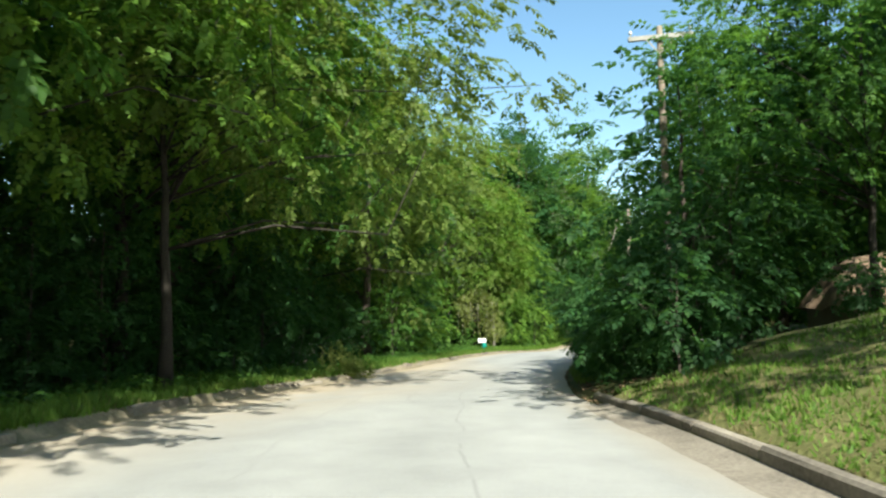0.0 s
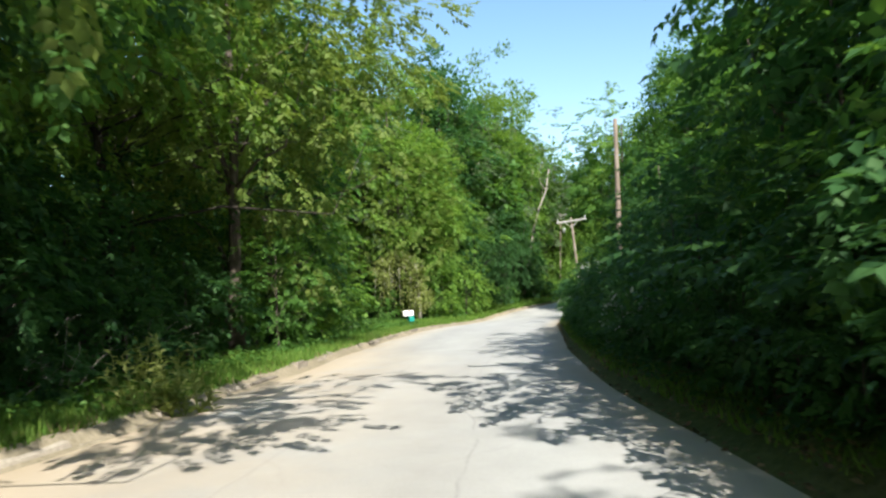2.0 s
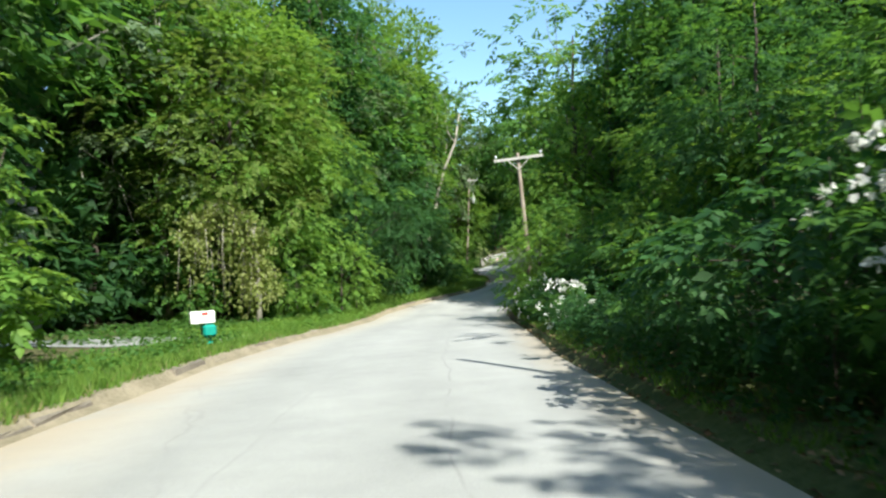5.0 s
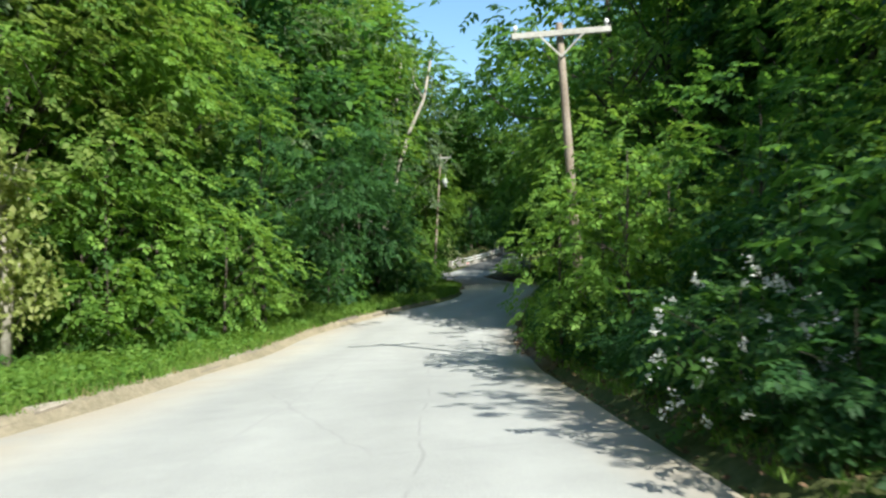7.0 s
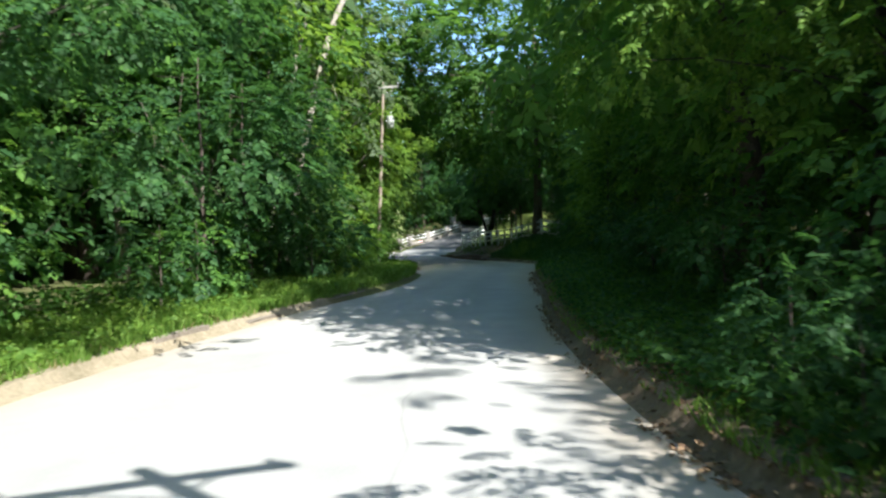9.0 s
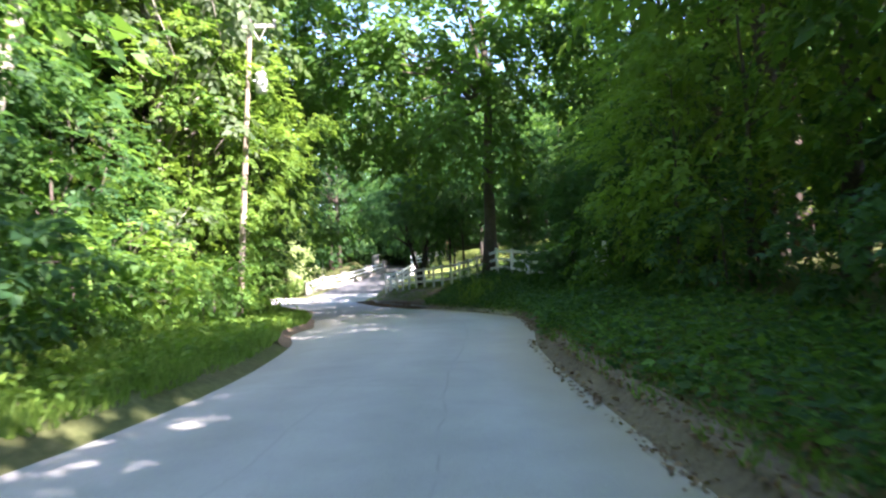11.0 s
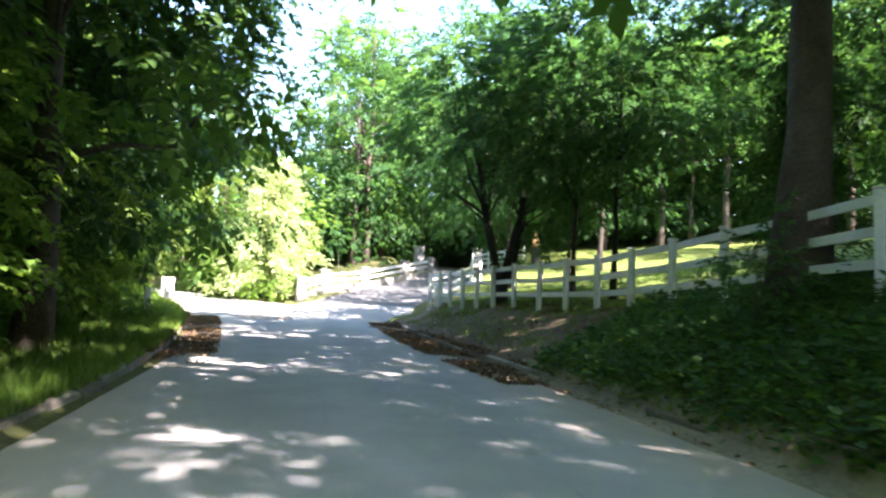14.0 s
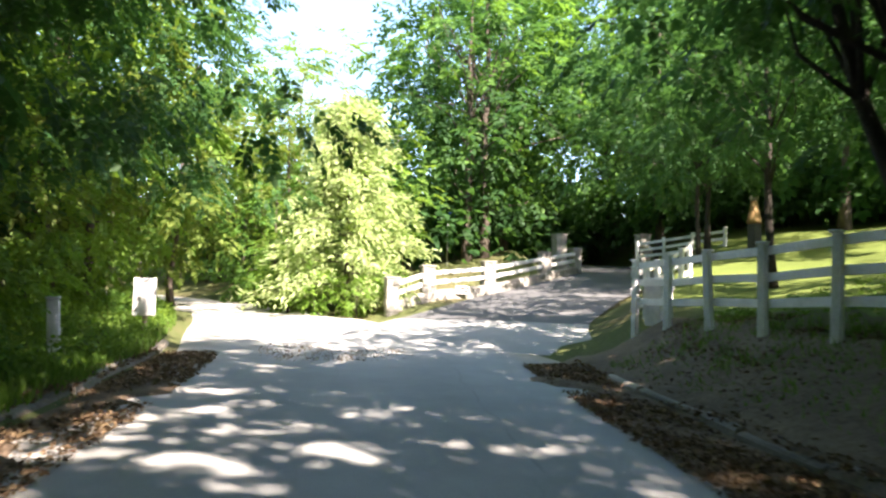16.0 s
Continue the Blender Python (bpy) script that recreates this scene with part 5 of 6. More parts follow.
plant_row([SHRUB_DARK, SHRUB], 89, 106, 2.2, 2.6, 0.4, 67, (0.22, 0.36), 1)
for x, y, size in ((15.0, 58.4, 0.55), (16.7, 59.7, 0.55), (15.6, 60.4, 0.5)):
    put(YOUNG, x, y, 50 * y, size)
blades("shade_grass", "sparse grass in the shade under shrubs", 62, 113, 0.6, 3.2, 1, 16000, 0.22, GRASS, 67)
blades("lawn_grass", "mown lawn grass behind the white fence", 98, 129, 3.0, 14.0, 1, 26000, 0.09, GRASS, 68, 0.04)
scatter_leaves("ground_cover", "low broad-leaved ivy covering the bank", 87, 112.5, 0.02, 3.9, 1, 26000, 0.13, LEAF_DARK_SHADE, 71, 0.03, 0.34, "ground cover")
scatter_leaves("ground_cover", "mid-green leafy weeds among the bank's ivy", 87, 112.5, 0.02, 2.6, 1, 13000, 0.12, LEAF_MID, 70, 0.03, 0.28, "ground cover")
scatter_leaves("weeds", "low leafy weeds on the verge", 56, 104, 0.3, 3.4, -1, 20000, 0.12, LEAF_LIGHT, 72, 0.03, 0.30, "weeds")
scatter_leaves("understory_weeds", "leafy weeds covering the ground under the trees", 56, 112, 3.0, 7.5, -1, 16000, 0.17, LEAF_MID, 97, 0.03, 0.35, "weeds")
scatter_leaves("weeds", "low leafy weeds along the wood's edge", -4, 54, 0.8, 2.8, -1, 9000, 0.12, LEAF_MID, 73, 0.03, 0.30, "weeds")
scatter_leaves("weeds", "low leafy weeds at the foot of the shrubs", 13.5, 88, 0.2, 2.4, 1, 17000, 0.12, LEAF_DARK_SHADE, 74, 0.03, 0.30, "weeds")
scatter_leaves("leaf_litter", "brown fallen leaves along the lane's edge", 62, 118, -0.25, 1.1, 1, 18000, 0.065, LITTER, 75, drift=0.7)
scatter_leaves("leaf_litter", "deep brown leaf litter on the corner bank", 111.5, 128.0, -0.9, 3.2, 1, 44000, 0.07, LITTER, 76, drift=0.15)
blades("bank_grass", "sparse grass tufts in the leaf litter", 112, 127.5, 0.4, 3.0, 1, 5000, 0.16, GRASS, 80, 0.014)
scatter_leaves("leaf_litter", "brown fallen leaves drifted against the kerb", 115, 131, -1.0, 0.4, -1, 16000, 0.065, LITTER, 77, 0.055, drift=0.5)
scatter_leaves("leaf_litter", "brown fallen leaves spilling off the corner kerb", 113, 128.5, -1.0, 0.1, 1, 20000, 0.065, LITTER, 99, 0.055, drift=0.4)
scatter_leaves("leaf_litter", "drift of orange-brown leaves on the junction's asphalt", 129.0, 132.0, -6.0, -3.0, 1, 1300, 0.05, LITTER, 93, 0.085, drift=0.9)
scatter_leaves("leaf_litter", "brown leaves and twigs under the roadside trees", 64, 93, 0.0, 1.0, 1, 12000, 0.07, LITTER, 94, 0.03)
scatter_leaves("ground_cover", "low mid-green weeds under the roadside trees", 66, 89, 0.35, 2.8, 1, 12000, 0.12, LEAF_MID, 95, 0.03, 0.22, "ground cover")
blades("edge_grass", "thin grass tufts along the bank's foot", 16, 113, 0.05, 0.7, 1, 16000, 0.16, GRASS, 96, 0.014)
scatter_leaves("weeds", "low sunlit weeds round the notice board", 126, 150, 0.3, 3.2, -1, 9000, 0.10, LEAF_LIGHT, 79, 0.03, 0.35, "weeds")
scatter_leaves("leaf_litter", "fallen leaves under the roadside shrubs", 13, 62, -0.1, 1.2, 1, 9000, 0.07, LITTER, 78)
blades("edge_grass", "long grass hanging over the sandy edge", -8, 130, 0.10, 0.9, -1, 36000, 0.30, GRASS, 92, 0.014)


# ---- utility poles ----
def make_pole(label, base, top, arm=None, can=None):
    """A round wooden pole, with a cross-arm on braces or a transformer can where it has one."""
    ob = thing("utility_pole", label, "utility pole", group="poles along the lane")
    v, t = tube([Vector(base).lerp(Vector(top), f) for f in (0, 0.25, 0.5, 0.75, 0.995, 1)], [0.12, 0.11, 0.098, 0.086, 0.076, 0.06], 14)
    part("shaft", smooth_all(tri_mesh("shaft", v, t, POLE_WOOD)), ob)
    if arm:
        a, b = Vector(arm[0]), Vector(arm[1])
        side = Vector((-(b - a).y, (b - a).x, 0)).normalized() * 0.15
        part("crossarm", beam_mesh("crossarm", a - side, b - side, 0.10, 0.12, ARM_WOOD), ob, "grey timber cross-arm")
        mid = (a + b) / 2
        for f in (0.28, 0.72):
            p = a.lerp(b, f) - side * 1.35 - Vector((0, 0, 0.05))
            q = mid - side * 0.9 - Vector((0, 0, 0.48))
            part("brace", beam_mesh("brace", p, q, 0.012, 0.04, ARM_WOOD, 0.002), ob)
        for f in (0.04, 0.96):
            p = a.lerp(b, f) - side + Vector((0, 0, 0.06))
            v, t = tube([p, p + Vector((0, 0, 0.05)), p + Vector((0, 0, 0.07)), p + Vector((0, 0, 0.12)), p + Vector((0, 0, 0.16))], [0.015, 0.015, 0.045, 0.05, 0.025], 10)
            part("insulator", smooth_all(tri_mesh("insulator", v, t, PORCELAIN)), ob, "pale porcelain insulator")
    if can:
        p = Vector(can)
        v, t = tube([p, p + Vector((0, 0, 0.02)), p + Vector((0, 0, 0.66)), p + Vector((0, 0, 0.74))], [0.17, 0.2, 0.2, 0.1], 16)
        body = part("transformer", smooth_all(tri_mesh("transformer", v, t, GALVANIZED)), ob, "grey transformer can")
        v, t = tube([p + Vector((0.06, 0, 0.72)), p + Vector((0.06, 0, 0.8)), p + Vector((0.06, 0, 0.92))], [0.05, 0.06, 0.025], 8)
        part("bushing", smooth_all(tri_mesh("bushing", v, t, PORCELAIN)), body)
        part("bracket", beam_mesh("bracket", p + Vector((-0.3, 0, 0.4)), p + Vector((0, 0, 0.4)), 0.05, 0.05, GALVANIZED), ob)
    return ob


make_pole("weathered wooden utility pole with a cross-arm behind a leafy tree", (5.66, 17.9, -0.5), (5.68, 17.87, 8.4), ((4.88, 18.0, 8.05), (6.48, 17.8, 8.1)))
make_pole("bare weathered wooden utility pole rising from dense shrubs", (9.6, 37.4, -1.4), (9.8, 37.28, 6.25))
make_pole("leaning wooden utility pole with a two-pin cross-arm", (15.88, 61.5, -2.9), (15.42, 61.51, 4.22), ((14.4, 61.75, 3.87), (16.45, 61.27, 4.07)))
make_pole("wooden utility pole carrying a grey transformer can", (25.72, 101.3, -3.3), (26.45, 101.1, 7.4), ((26.2, 101.15, 7.08), (27.22, 100.7, 7.1)), (26.68, 100.86, 4.82))


# ---- fences ----
def make_fence(label, posts, tall, rails, group="white board fence"):
    """A board fence: square posts with caps and rails that follow the ground."""
    posts, floors = [p[:2] for p in posts], [p[2] if len(p) > 2 else None for p in posts]
    ob = thing("board_fence", label, "fence", group=group)
    tops = []
    for i, (x, y) in enumerate(posts):
        z = gz(x, y) if floors[i] is None else floors[i]
        tops.append(z)
        tilt = pose(0, 0, 0, 1.5 * math.sin(i * 2.1), 1.5 * math.cos(i * 1.7), 20)
        part("post", box_mesh("post", (0.12, 0.12, tall + 0.5), WHITE_PAINT, (x, y, z + tall / 2 - 0.25), 0.01, tilt), ob)
        part("cap", box_mesh("cap", (0.15, 0.15, 0.035), WHITE_PAINT, (x, y, z + tall + 0.022), 0.008, tilt), ob)
    for i in range(len(posts) - 1):
        a, b = Vector(posts[i]), Vector(posts[i + 1])
        d = (b - a).normalized()
        out = Vector((d.y, -d.x)) * -0.075
        for k, f in enumerate(rails):
            sag = 0.015 * math.sin(i * 3.3 + k)
            p = (*(a + out - d * 0.03), tops[i] + tall * f + sag)
            q = (*(b + out + d * 0.03), tops[i + 1] + tall * f - sag)
            part("rail", beam_mesh("rail", p, q, 0.03, 0.13, WHITE_PAINT, 0.005), ob)
    return ob


def along(points, step):
    pts = np.array(points, float)
    s = np.concatenate([[0], np.cumsum(np.hypot(*np.diff(pts[:, :2], axis=0).T))])
    n = max(2, round(s[-1] / step) + 1)
    q = np.linspace(0, s[-1], n)
    return [tuple(float(np.interp(v, s, pts[:, i])) for i in range(pts.shape[1])) for v in q]


make_fence("white three-rail board fence along the lawn's edge", along([(44.1, 129.6, -2.30), (43.35, 125.5, -2.28), (42.6, 121.0, -2.20), (42.3, 118.1, -2.17), (41.8, 115.0, -2.12), (40.9, 111.0, -1.92), (39.9, 107.05, -1.66)], 1.6), 1.3, (0.93, 0.63, 0.33))
make_fence("white three-rail board fence half hidden by shrubs", along([(39.9, 107.05, -1.66), (38.85, 104.0, -1.85), (37.7, 101.0, -2.1), (36.0, 96.3, -2.24), (35.4, 94.6, -2.2), (33.6, 92.2, -2.2)], 2.9), 1.3, (0.93, 0.63, 0.33))
make_fence("white three-rail board fence turning up the driveway", along([(44.1, 129.6, -2.30), (45.6, 131.3, -2.1), (47.4, 133.0, -1.7), (49.4, 135.0, -1.2)], 1.6), 1.15, (0.88, 0.56, 0.22))
make_fence("white board fence at the top of the lawn", along([(55.7, 148.0, -0.02), (56.6, 142.4, 0.26)], 1.9), 1.15, (0.9, 0.62, 0.34))


def make_pillar(x, y, wide, tall, ob, z=None):
    """A rough stone pillar of courses with a cap slab."""
    z = gz(x, y) - 0.2 if z is None else z
    rng = np.random.default_rng(int(x * 97 + y * 13))
    n = max(3, round((tall + 0.2) / 0.24))
    h = (tall + 0.2) / n
    shaft = part("pillar", box_mesh("pillar", (wide * 0.93, wide * 0.93, tall + 0.2), STONE, (x, y, z + (tall + 0.2) / 2), 0.02), ob, "rough grey stone pillar")
    for i in range(n):
        for k in range(2):
            w = wide * (0.5 + rng.uniform(-0.1, 0.1))
            sx = (-1 if k else 1) * (wide - w) / 2 * (1 if i % 2 else -1)
            size = (w - 0.02, wide * rng.uniform(0.98, 1.06), h - 0.02) if i % 2 else (wide * rng.uniform(0.98, 1.06), w - 0.02, h - 0.02)
            at = (x + sx, y, z + h * (i + 0.5)) if i % 2 else (x, y + sx, z + h * (i + 0.5))
            part("stone", box_mesh("stone", size, STONE, at, 0.02), shaft)
    part("cap", box_mesh("cap", (wide * 1.12, wide * 1.12, 0.08), STONE, (x, y, z + tall + 0.24), 0.02), ob)
    return z + 0.2


def build_stone_fence():
    ob = thing("stone_pillar_fence", "stone pillar fence with white rails beside the driveway", "fence")
    at = [(41.2, 140.5), (42.65, 141.05), (45.45, 142.25), (49.25, 145.25), (52.3, 148.2)]
    base = [make_pillar(x, y, 0.48, 1.22, ob) for x, y in at]
    for (a, za), (b, zb) in zip(zip(at[:-1], base[:-1]), zip(at[1:], base[1:])):
        for f in (1.0, 0.66):
            part("rail", beam_mesh("rail", (*a, za + f), (*b, zb + f), 0.14, 0.14, WHITE_PAINT), ob, "white painted rail")
        part("plinth", beam_mesh("plinth", (*a, za + 0.05), (*b, zb + 0.05), 0.30, 0.62, STONE, 0.03), ob, "low grey stone plinth")
    plate = part("notice", box_mesh("notice", (0.55, 0.03, 0.3), WHITE_PAINT, (44.1, 141.35, gz(44.1, 141.35) + 0.3), 0.005), ob, "small notice with red writing")
    for k in range(2):
        part("writing_bar", box_mesh("writing_bar", (0.4, 0.006, 0.07), RED_INK, (44.1, 141.33, gz(44.1, 141.35) + 0.36 - 0.13 * k), 0.0), plate)


build_stone_fence()


def build_gate():
    ob = thing("driveway_gate", "iron driveway gate between tall stone gateposts", "gate")
    a, b = (52.0, 149.4), (56.4, 148.6)
    for x, y in (a, b):
        make_pillar(x, y, 0.6, 1.9, ob)
    za = gz(*a)
    leaf = part("gate_leaf", beam_mesh("gate_leaf", (*a, za + 1.25), (a[0] + 2.2, a[1] + 1.6, za + 1.25), 0.04, 0.06, IRON), ob, "open dark iron gate leaf")
    part("bottom_bar", beam_mesh("bottom_bar", (*a, za + 0.2), (a[0] + 2.2, a[1] + 1.6, za + 0.2), 0.04, 0.06, IRON), leaf)
    for i in range(1, 15):
        f = i / 15
        x, y = a[0] + 2.2 * f, a[1] + 1.6 * f
        part("bar", beam_mesh("bar", (x, y, za + 0.2), (x, y, za + 1.35), 0.02, 0.02, IRON, 0), leaf)


build_gate()


def build_corner_box():
    x, y = 44.55, 129.4
    ob = thing("utility_box", "white utility box behind the fence's corner post", "utility box", pose(x, y, -2.4, 0, 0, 24))
    part("body", box_mesh("body", (0.5, 0.4, 0.95), WHITE_PAINT, (0, 0, 0.5), 0.02), ob)
    part("lid", box_mesh("lid", (0.56, 0.46, 0.07), WHITE_PAINT, (0, 0, 1.01), 0.02), ob)
    part("door", box_mesh("door", (0.42, 0.02, 0.5), WHITE_PAINT, (0, -0.205, 0.55), 0.006), ob)
    x, y = 55.6, 139.4
    ob = thing("garden_ornament", "tapered ochre ornament on a dark stand on the lawn", "ornament", pose(x, y, gz(x, y)))
    part("stand", box_mesh("stand", (0.4, 0.4, 1.1), IRON, (0, 0, 0.5), 0.04), ob, "dark stand")
    v, t = tube([(0, 0, 1.04), (0, 0, 1.2), (0, 0, 1.7), (0, 0, 1.95), (0, 0, 2.05)], [0.28, 0.27, 0.17, 0.12, 0.05], 12)
    part("cone", smooth_all(tri_mesh("cone", v, t, OCHRE)), ob, "ochre tapered body")
    v, t = tube([(0, 0, 1.97), (0, 0, 2.03), (0, 0, 2.16), (0, 0, 2.22)], [0.1, 0.18, 0.16, 0.05], 10)
    part("finial", smooth_all(tri_mesh("finial", v, t, STONE)), ob, "grey cap")


build_corner_box()


# ---- roadside things ----
def build_mailbox():
    x, y = 2.75, 52.2
    z = gz(x, y)
    ob = thing("mailbox", "white mailbox on a teal plastic post beside the lane", "mailbox", pose(x, y, z, 0, 0, 12))
    part("post", box_mesh("post", (0.16, 0.16, 0.75), TEAL, (0.1, 0, 0.33), 0.02), ob, "teal plastic post")
    part("newspaper_tube", box_mesh("newspaper_tube", (0.32, 0.5, 0.3), TEAL, (0.1, 0, 0.46), 0.05), ob, "teal newspaper holder")
    bm = bmesh.new()
    prof = [(-0.13, 0.0), (0.13, 0.0), (0.13, 0.17)] + [(0.13 * math.cos(a), 0.17 + 0.13 * math.sin(a)) for a in np.linspace(0.3, math.pi - 0.3, 7)] + [(-0.13, 0.17)]
    ends = [[bm.verts.new((e, p, q + 0.66)) for p, q in prof] for e in (-0.33, 0.25)]
    n = len(prof)
    for i in range(n):
        bm.faces.new((ends[0][i], ends[0][(i + 1) % n], ends[1][(i + 1) % n], ends[1][i]))
    bm.faces.new(ends[0])
    bm.faces.new(ends[1][::-1])
    bmesh.ops.recalc_face_normals(bm, faces=bm.faces[:])
    me = bpy.data.meshes.new("box")
    bm.to_mesh(me)
    bm.free()
    me.materials.append(WHITE_PAINT)
    box = part("box", me, ob, "white rounded mailbox body")
    part("door", box_mesh("door", (0.015, 0.24, 0.26), WHITE_PAINT, (-0.34, 0, 0.8), 0.005), box)
    part("flag", box_mesh("flag", (0.16, 0.012, 0.06), RED_INK, (0.0, -0.145, 0.9), 0.003), box, "small red flag")


build_mailbox()


def build_signs():
    x, y = 33.85, 133.6
    z = gz(x, y)
    ob = thing("notice_board", "blank white board sign on a short post in weeds", "sign", pose(x, y, z, 0, 0, -18))
    part("board", box_mesh("board", (0.52, 0.04, 0.86), WHITE_PAINT, (0, 0, 0.86), 0.01), ob, "plain white board")
    part("post", box_mesh("post", (0.09, 0.09, 0.9), POLE_WOOD, (0, 0.07, 0.33), 0.01), ob)
    x, y = 32.9, 129.4
    ob = thing("marker_post", "short weathered white marker post on the verge", "post", pose(x, y, gz(x, y), 2, -3, 10))
    part("post", box_mesh("post", (0.2, 0.2, 1.05), WHITE_PAINT, (0, 0, 0.42), 0.03), ob)
    part("cap", box_mesh("cap", (0.23, 0.23, 0.04), WHITE_PAINT, (0, 0, 0.96), 0.01), ob)
    x, y = 46.3, 150.5
    ob = thing("street_sign", "small blue street sign on a thin pole", "sign", pose(x, y, gz(x, y), 0, 0, -25))
    v, t = tube([(0, 0, -0.2), (0, 0, 1.5), (0, 0, 2.75)], [0.03, 0.03, 0.03], 8)
    part("pole", tri_mesh("pole", v, t, GALVANIZED), ob)
    part("plate", box_mesh("plate", (0.75, 0.02, 0.2), BLUE_SIGN, (0, -0.04, 2.6), 0.004), ob, "blue sign plate")


build_signs()


def build_flower_bush(x, y, turn, size, seed, n, low=0.35, head=0.075):
    """A shrub set with round clusters of white blossom."""
    rng = np.random.default_rng(seed)
    ob = put(SHRUB, x, y, turn, size, 1.0, 0.15, label="shrub covered with clusters of white blossom")
    d = rng.normal(0, 1, (n, 3))
    d /= np.linalg.norm(d, axis=1)[:, None]
    c = d * 1.5 * rng.uniform(0.95, 1.15, (n, 1)) + (0, 0, 1.5)
    keep = c[:, 2] > low
    c, d = c[keep], d[keep]
    h = head / size * rng.uniform(0.6, 1.25, (len(c), 1, 1))
    off = rng.normal(0, 0.55, (len(c), 16, 3)) * h
    p = (c[:, None] + off).reshape(-1, 3)
    v, t = leaves(p, (off / h + 0.9 * d[:, None]).reshape(-1, 3), head * 0.8 / size, rng, 0.95, 0.5)
    part("blossom", tri_mesh("blossom", v, t, PETAL), ob, "white blossom clusters")


plant_row([SHRUB_DARK], 44, 52.5, 1.0, 0.75, 0.15, 83, (0.22, 0.3), 1)
build_flower_bush(11.45, 49.1, 30, 0.42, 81, 42)
build_flower_bush(5.75, 26.6, 70, 0.42, 87, 70)
build_flower_bush(8.9, 36.8, 200, 0.75, 88, 60, 1.6)
for x, y, size in ((14.2, 49.2, 0.8), (13.6, 46.8, 0.7), (15.2, 51.8, 0.9), (18.0, 47.0, 1.9), (12.2, 45.4, 0.6)):
    put(SHRUB_LIGHT, x, y, 61 * y, size)
build_flower_bush(12.6, 53.3, 130, 0.5, 82, 60, 0.5, 0.042)


def build_vine():
    """A bent snag draped with hanging vines."""
    x, y = 4.05, 65.0
    rng = np.random.default_rng(83)
    ob = thing("vine_thicket", "bent snag draped with pale hanging vines", "vine", pose(x, y, gz(x, y)) @ Matrix.Scale(1.32, 4))
    arch = [(0.3, 0, -0.2), (0.35, 0, 1.6), (0.2, 0, 3.1), (-0.4, 0, 3.9), (-1.3, 0.1, 3.7), (-1.9, 0.2, 2.9)]
    pieces = [tube(arch, [0.11, 0.10, 0.08, 0.06, 0.045, 0.02], 8)]
    pts, ways = [], []
    for i in range(170):
        u = rng.uniform(0.6, 4.99)
        k = int(u)
        a = Vector(arch[k]).lerp(Vector(arch[k + 1]), u - k) + Vector(rng.normal(0, 0.22, 3))
        drop = rng.uniform(0.4, max(0.5, a.z * 0.95)) if i < 60 else 0.2
        b = a + Vector((rng.normal(0, 0.15), rng.normal(0, 0.15), -drop))
        pieces.append(tube([a, a.lerp(b, 0.5) + Vector(rng.normal(0, 0.06, 3)), b], [0.012, 0.01, 0.005], 4))
        for f in np.linspace(0, 1, 30):
            pts.append(tuple(a.lerp(b, f) + Vector(rng.normal(0, 0.13, 3))))
            ways.append((rng.normal(0, 0.5), rng.normal(0, 0.5), -0.6))
    tv, tt = joined(pieces)
    part("stem", smooth_all(tri_mesh("stem", tv, tt, PALE_BARK)), ob)
    v, t = leaves(np.array(pts), np.array(ways), 0.14, rng, 0.6, 0.4)
    part("foliage", tri_mesh("foliage", v, t, LEAF_VINE), ob)


build_vine()


def build_weed(x, y, size, seed, mat, label):
    rng = np.random.default_rng(seed)
    ob = thing("weed_clump", label, "weeds", pose(x, y, gz(x, y)))
    pts, ways = [], []
    for i in range(16):
        a = Vector((rng.normal(0, 0.35), rng.normal(0, 0.35), -0.05))
        b = a + Vector((rng.normal(0, 0.12), rng.normal(0, 0.12), size * rng.uniform(0.5, 1.1)))
        tv, tt = tube([a, a.lerp(b, 0.5), b], [0.01, 0.008, 0.003], 4)
        part("stem", tri_mesh("stem", tv, tt, mat), ob)
        for f in np.linspace(0.1, 1, 22):
            q = rng.normal(0, 1, 3)
            pts.append(tuple(a.lerp(b, f)))
            ways.append((q[0], q[1], 0.5))
    v, t = leaves(np.array(pts), np.array(ways), 0.17, rng, 0.35, 0.3)
    part("foliage", tri_mesh("foliage", v, t, mat), ob)


build_weed(36.95, 104.4, 1.25, 84, LEAF_LIGHT, "tall bright weeds on the ivy bank")
build_weed(36.5, 103.4, 1.05, 85, LEAF_LIGHT, "tall bright weeds on the ivy bank")
build_weed(-2.95, 23.3, 0.62, 89, LEAF_VINE, "yellowing leafy sapling shoots at the broken kerb")
build_weed(-3.5, 24.6, 1.0, 90, LEAF_VINE, "yellowing leafy sapling shoots at the broken kerb")


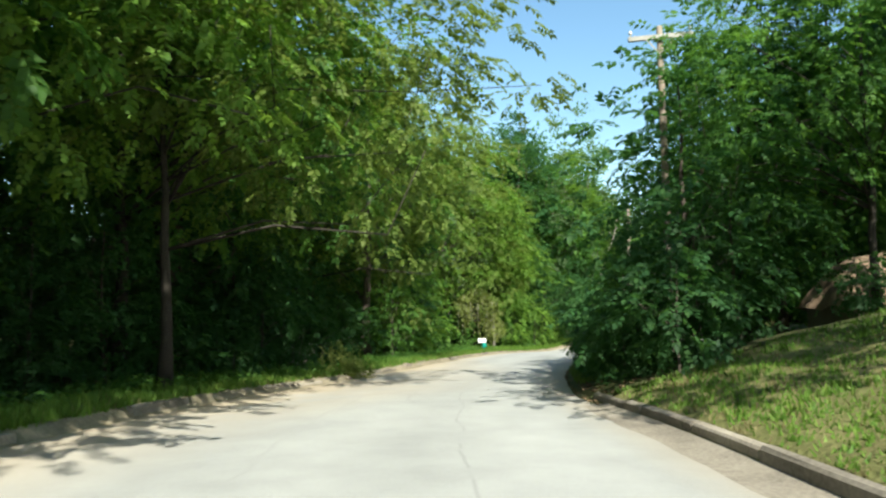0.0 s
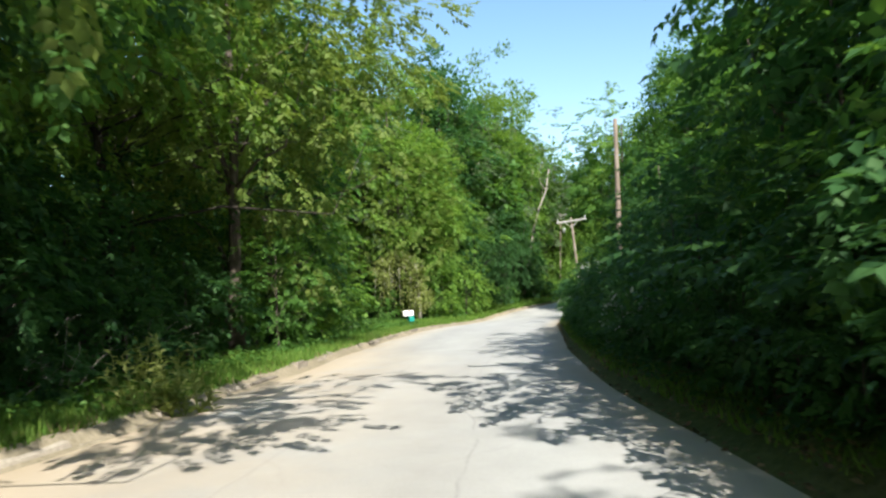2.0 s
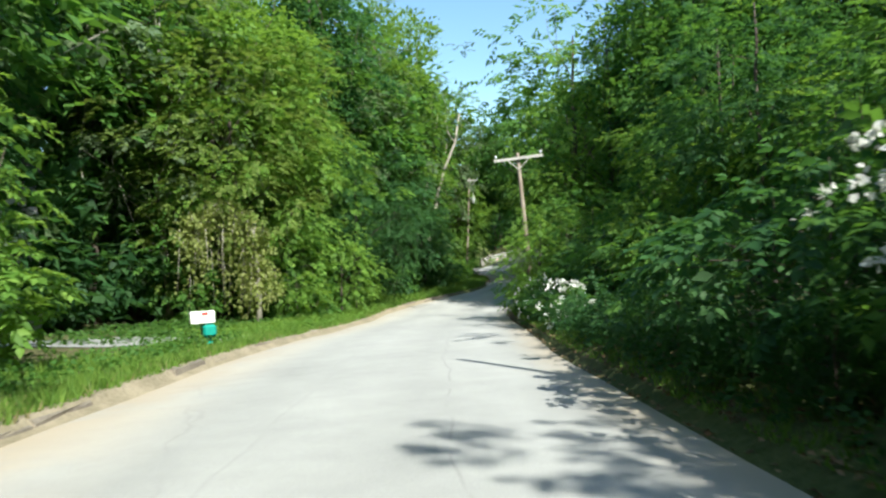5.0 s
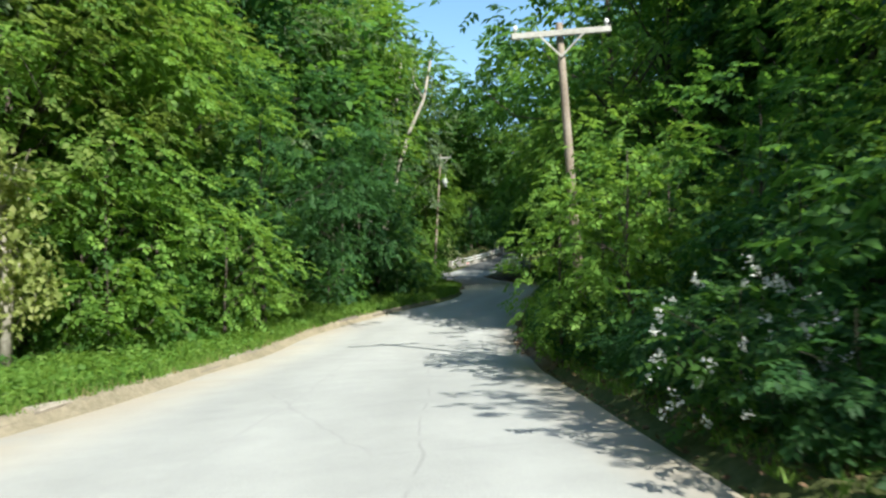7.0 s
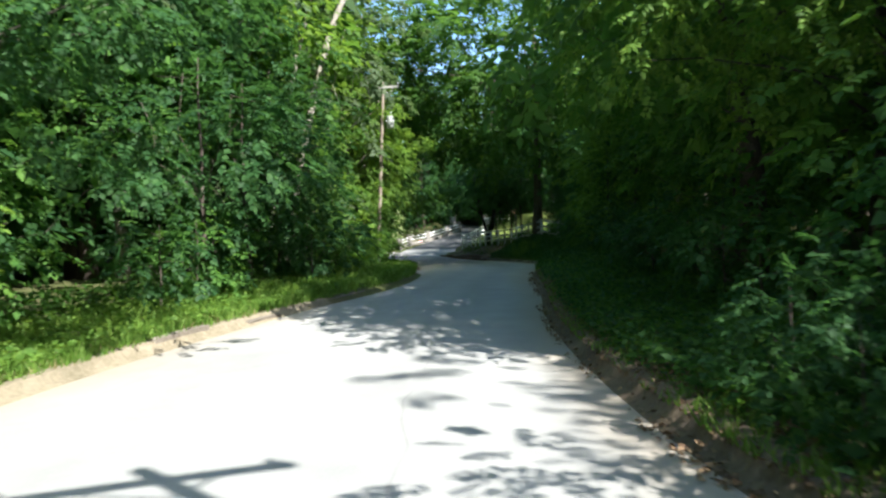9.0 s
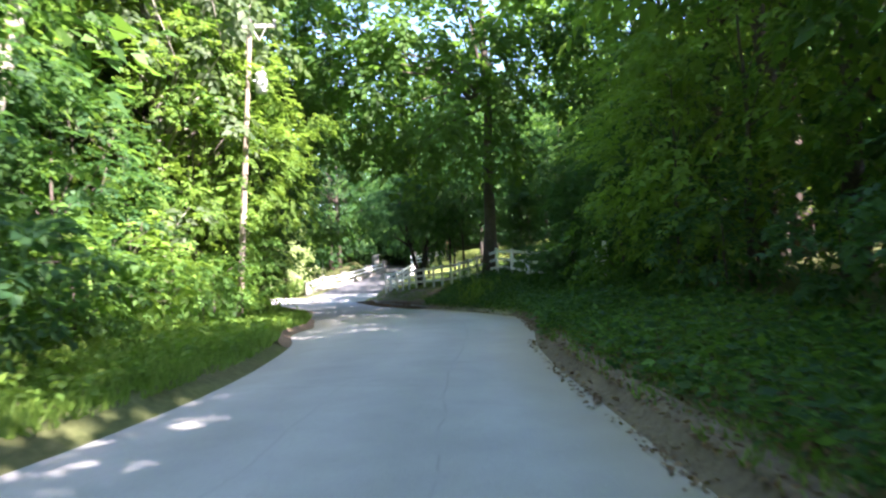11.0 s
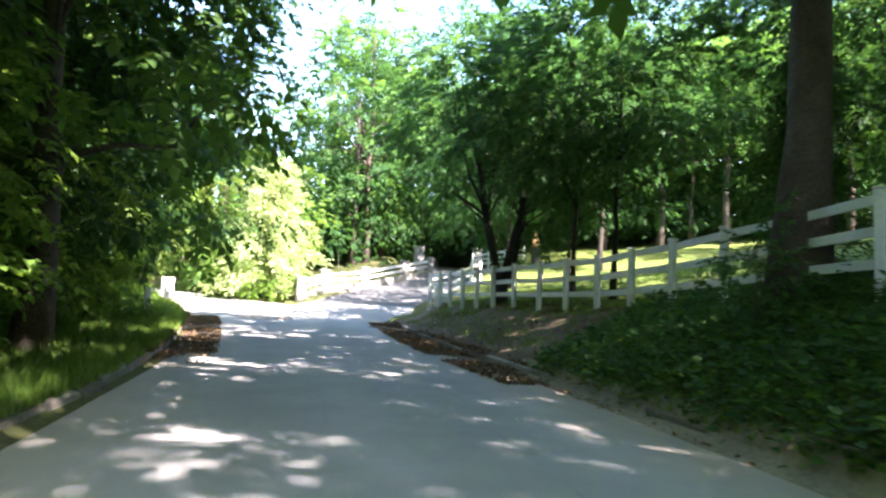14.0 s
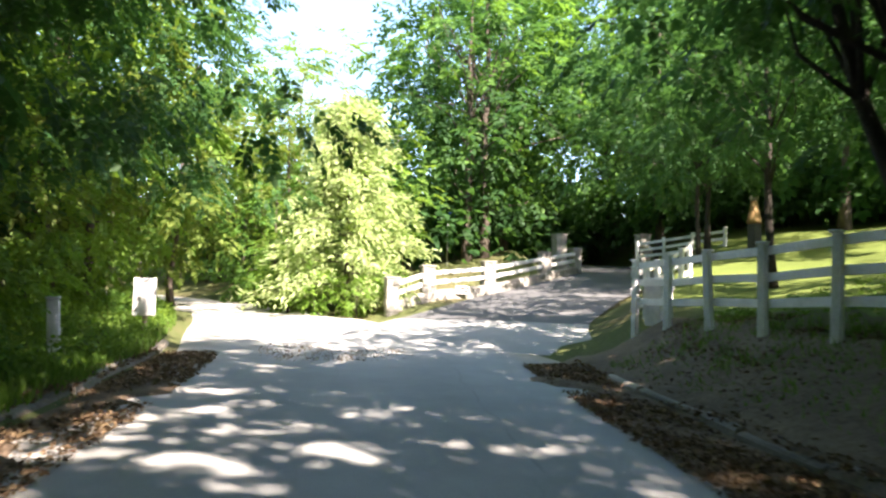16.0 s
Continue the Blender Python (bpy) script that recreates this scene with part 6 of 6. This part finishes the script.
def build_dead_twigs(x, y, seed, n, reach):
    """Bare pale twigs that arch out of the dark growth."""
    rng = np.random.default_rng(seed)
    ob = thing("dead_brush", "bare pale arching twigs in the dark growth", "brush", pose(x, y, gz(x, y)))
    for i in range(n):
        a = rng.uniform(-1.2, 1.0)
        d = np.array((math.cos(a), math.sin(a), 0.0))
        r, h = reach * rng.uniform(0.5, 1.0), reach * rng.uniform(0.5, 1.3)
        p = np.array((rng.normal(0, 0.3), rng.normal(0, 0.8), -0.1))
        line = [tuple(p + d * r * f + (0, 0, h * (1.5 * f - 0.75 * f * f)) + rng.normal(0, 0.03, 3)) for f in (0, 0.25, 0.5, 0.75, 1.0)]
        v, t = tube(line, [0.007, 0.006, 0.005, 0.004, 0.002], 5)
        b = np.array(line[3])
        v2, t2 = tube([line[2], tuple(b + rng.normal(0, 0.16, 3)), tuple(b + d * 0.25 + rng.normal(0, 0.2, 3))], [0.004, 0.003, 0.002], 4)
        v, t = joined([(v, t), (v2, t2)])
        part("twig", smooth_all(tri_mesh("twig", v, t, PALE_BARK)), ob)


for x, y, seed in ((-5.4, 25.0, 51), (-5.0, 28.0, 52)):
    build_dead_twigs(x, y, seed, 7, 1.7)


def build_tarp():
    x, y = 10.4, 17.0
    ob = thing("covered_pile", "tan canvas-covered pile on top of the bank", "covered pile", pose(x, y, gz(x, y) + 0.55, 0, 0, 15))
    bm = bmesh.new()
    bmesh.ops.create_grid(bm, x_segments=18, y_segments=12, size=1)
    rng = np.random.default_rng(86)
    for v in bm.verts:
        u, w = v.co.x, v.co.y
        h = (1 - abs(u) ** 5) * (1 - abs(w) ** 4)
        v.co = (u * 1.7 + 0.12 * math.sin(w * 4), w * 0.9, 1.25 * h * (1 + 0.14 * u) + 0.06 * math.sin(u * 9 + w * 5) + rng.normal(0, 0.012))
    me = bpy.data.meshes.new("canvas")
    bm.to_mesh(me)
    bm.free()
    me.materials.append(TARP)
    part("canvas", smooth_all(me), ob)
    part("pallet", box_mesh("pallet", (3.0, 1.5, 1.0), POLE_WOOD, (0, 0, -0.4), 0.02), ob)


build_tarp()


def build_stick():
    x, y = 4.75, 13.1
    ob = thing("dead_branch", "bare bent grey stick rising from the bank grass", "branch", pose(x, y, gz(x, y)))
    v, t = tube([(0.25, 0, -0.05), (0.2, 0, 0.22), (0.02, 0, 0.42), (-0.22, 0, 0.52)], [0.02, 0.018, 0.014, 0.008], 6)
    part("stem", smooth_all(tri_mesh("stem", v, t, PALE_BARK)), ob)
    v, t = tube([(0.15, 0, 0.28), (0.24, 0.05, 0.42), (0.27, 0.08, 0.55)], [0.01, 0.008, 0.004], 5)
    part("twig", smooth_all(tri_mesh("twig", v, t, PALE_BARK)), ob)


build_stick()


def build_house():
    """A white house glimpsed through the trees behind the mailbox."""
    x, y = -9.5, 67.0
    ob = thing("house", "white clapboard house glimpsed through trees", "house", pose(x, y, gz(x, y), 0, 0, 20))
    part("wall", box_mesh("wall", (9, 7, 5.6), SIDING, (0, 0, 2.7), 0.02), ob, "white siding wall")
    for i in range(22):
        part("board", box_mesh("board", (9.04, 0.03, 0.23), SIDING, (0, -3.51, 0.25 + 0.25 * i), 0.006), ob)
    v = [(-4.9, -3.9, 5.5), (4.9, -3.9, 5.5), (4.9, 3.9, 5.5), (-4.9, 3.9, 5.5), (-4.9, 0, 8.0), (4.9, 0, 8.0)]
    part("roof", mesh_of("roof", v, [(0, 1, 5, 4), (2, 3, 4, 5), (0, 4, 3), (1, 2, 5), (3, 2, 1, 0)], SHINGLE), ob, "dark shingle roof")
    for px in (-2.6, 0.2, 2.8):
        for pz in (1.5, 4.2):
            w = part("window", box_mesh("window", (1.0, 0.08, 1.4), WHITE_PAINT, (px, -3.54, pz), 0.01), ob)
            part("pane", box_mesh("pane", (0.84, 0.02, 1.22), PANE, (px, -3.59, pz), 0.004), w, "dark glass pane")


build_house()


def build_snag(label, points, radius):
    ob = thing("leaning_trunk", label, "tree trunk")
    v, t = tube(points, [radius * (1 - 0.13 * i) for i in range(len(points))], 8)
    part("trunk", smooth_all(tri_mesh("trunk", v, t, PALE_BARK)), ob)
    a = Vector(points[-2])
    v, t = tube([a, a + Vector((-0.5, 0.2, 0.9)), a + Vector((-0.7, 0.3, 2.0))], [radius * 0.4, radius * 0.25, 0.015], 6)
    part("limb", smooth_all(tri_mesh("limb", v, t, PALE_BARK)), ob)


build_snag("pale bare trunk leaning out of the trees", [(18.6, 91.6, -3.2), (19.3, 91.4, 1.0), (20.3, 91.2, 5.2), (21.0, 91.0, 7.4), (21.9, 91.0, 9.3), (22.4, 91.0, 11.8)], 0.2)
build_snag("thin pale bare trunk leaning out of the trees", [(18.2, 93.4, -3.2), (18.9, 93.2, 2.0), (19.9, 93.0, 6.5), (20.6, 92.9, 9.0), (21.0, 92.9, 12.0)], 0.13)
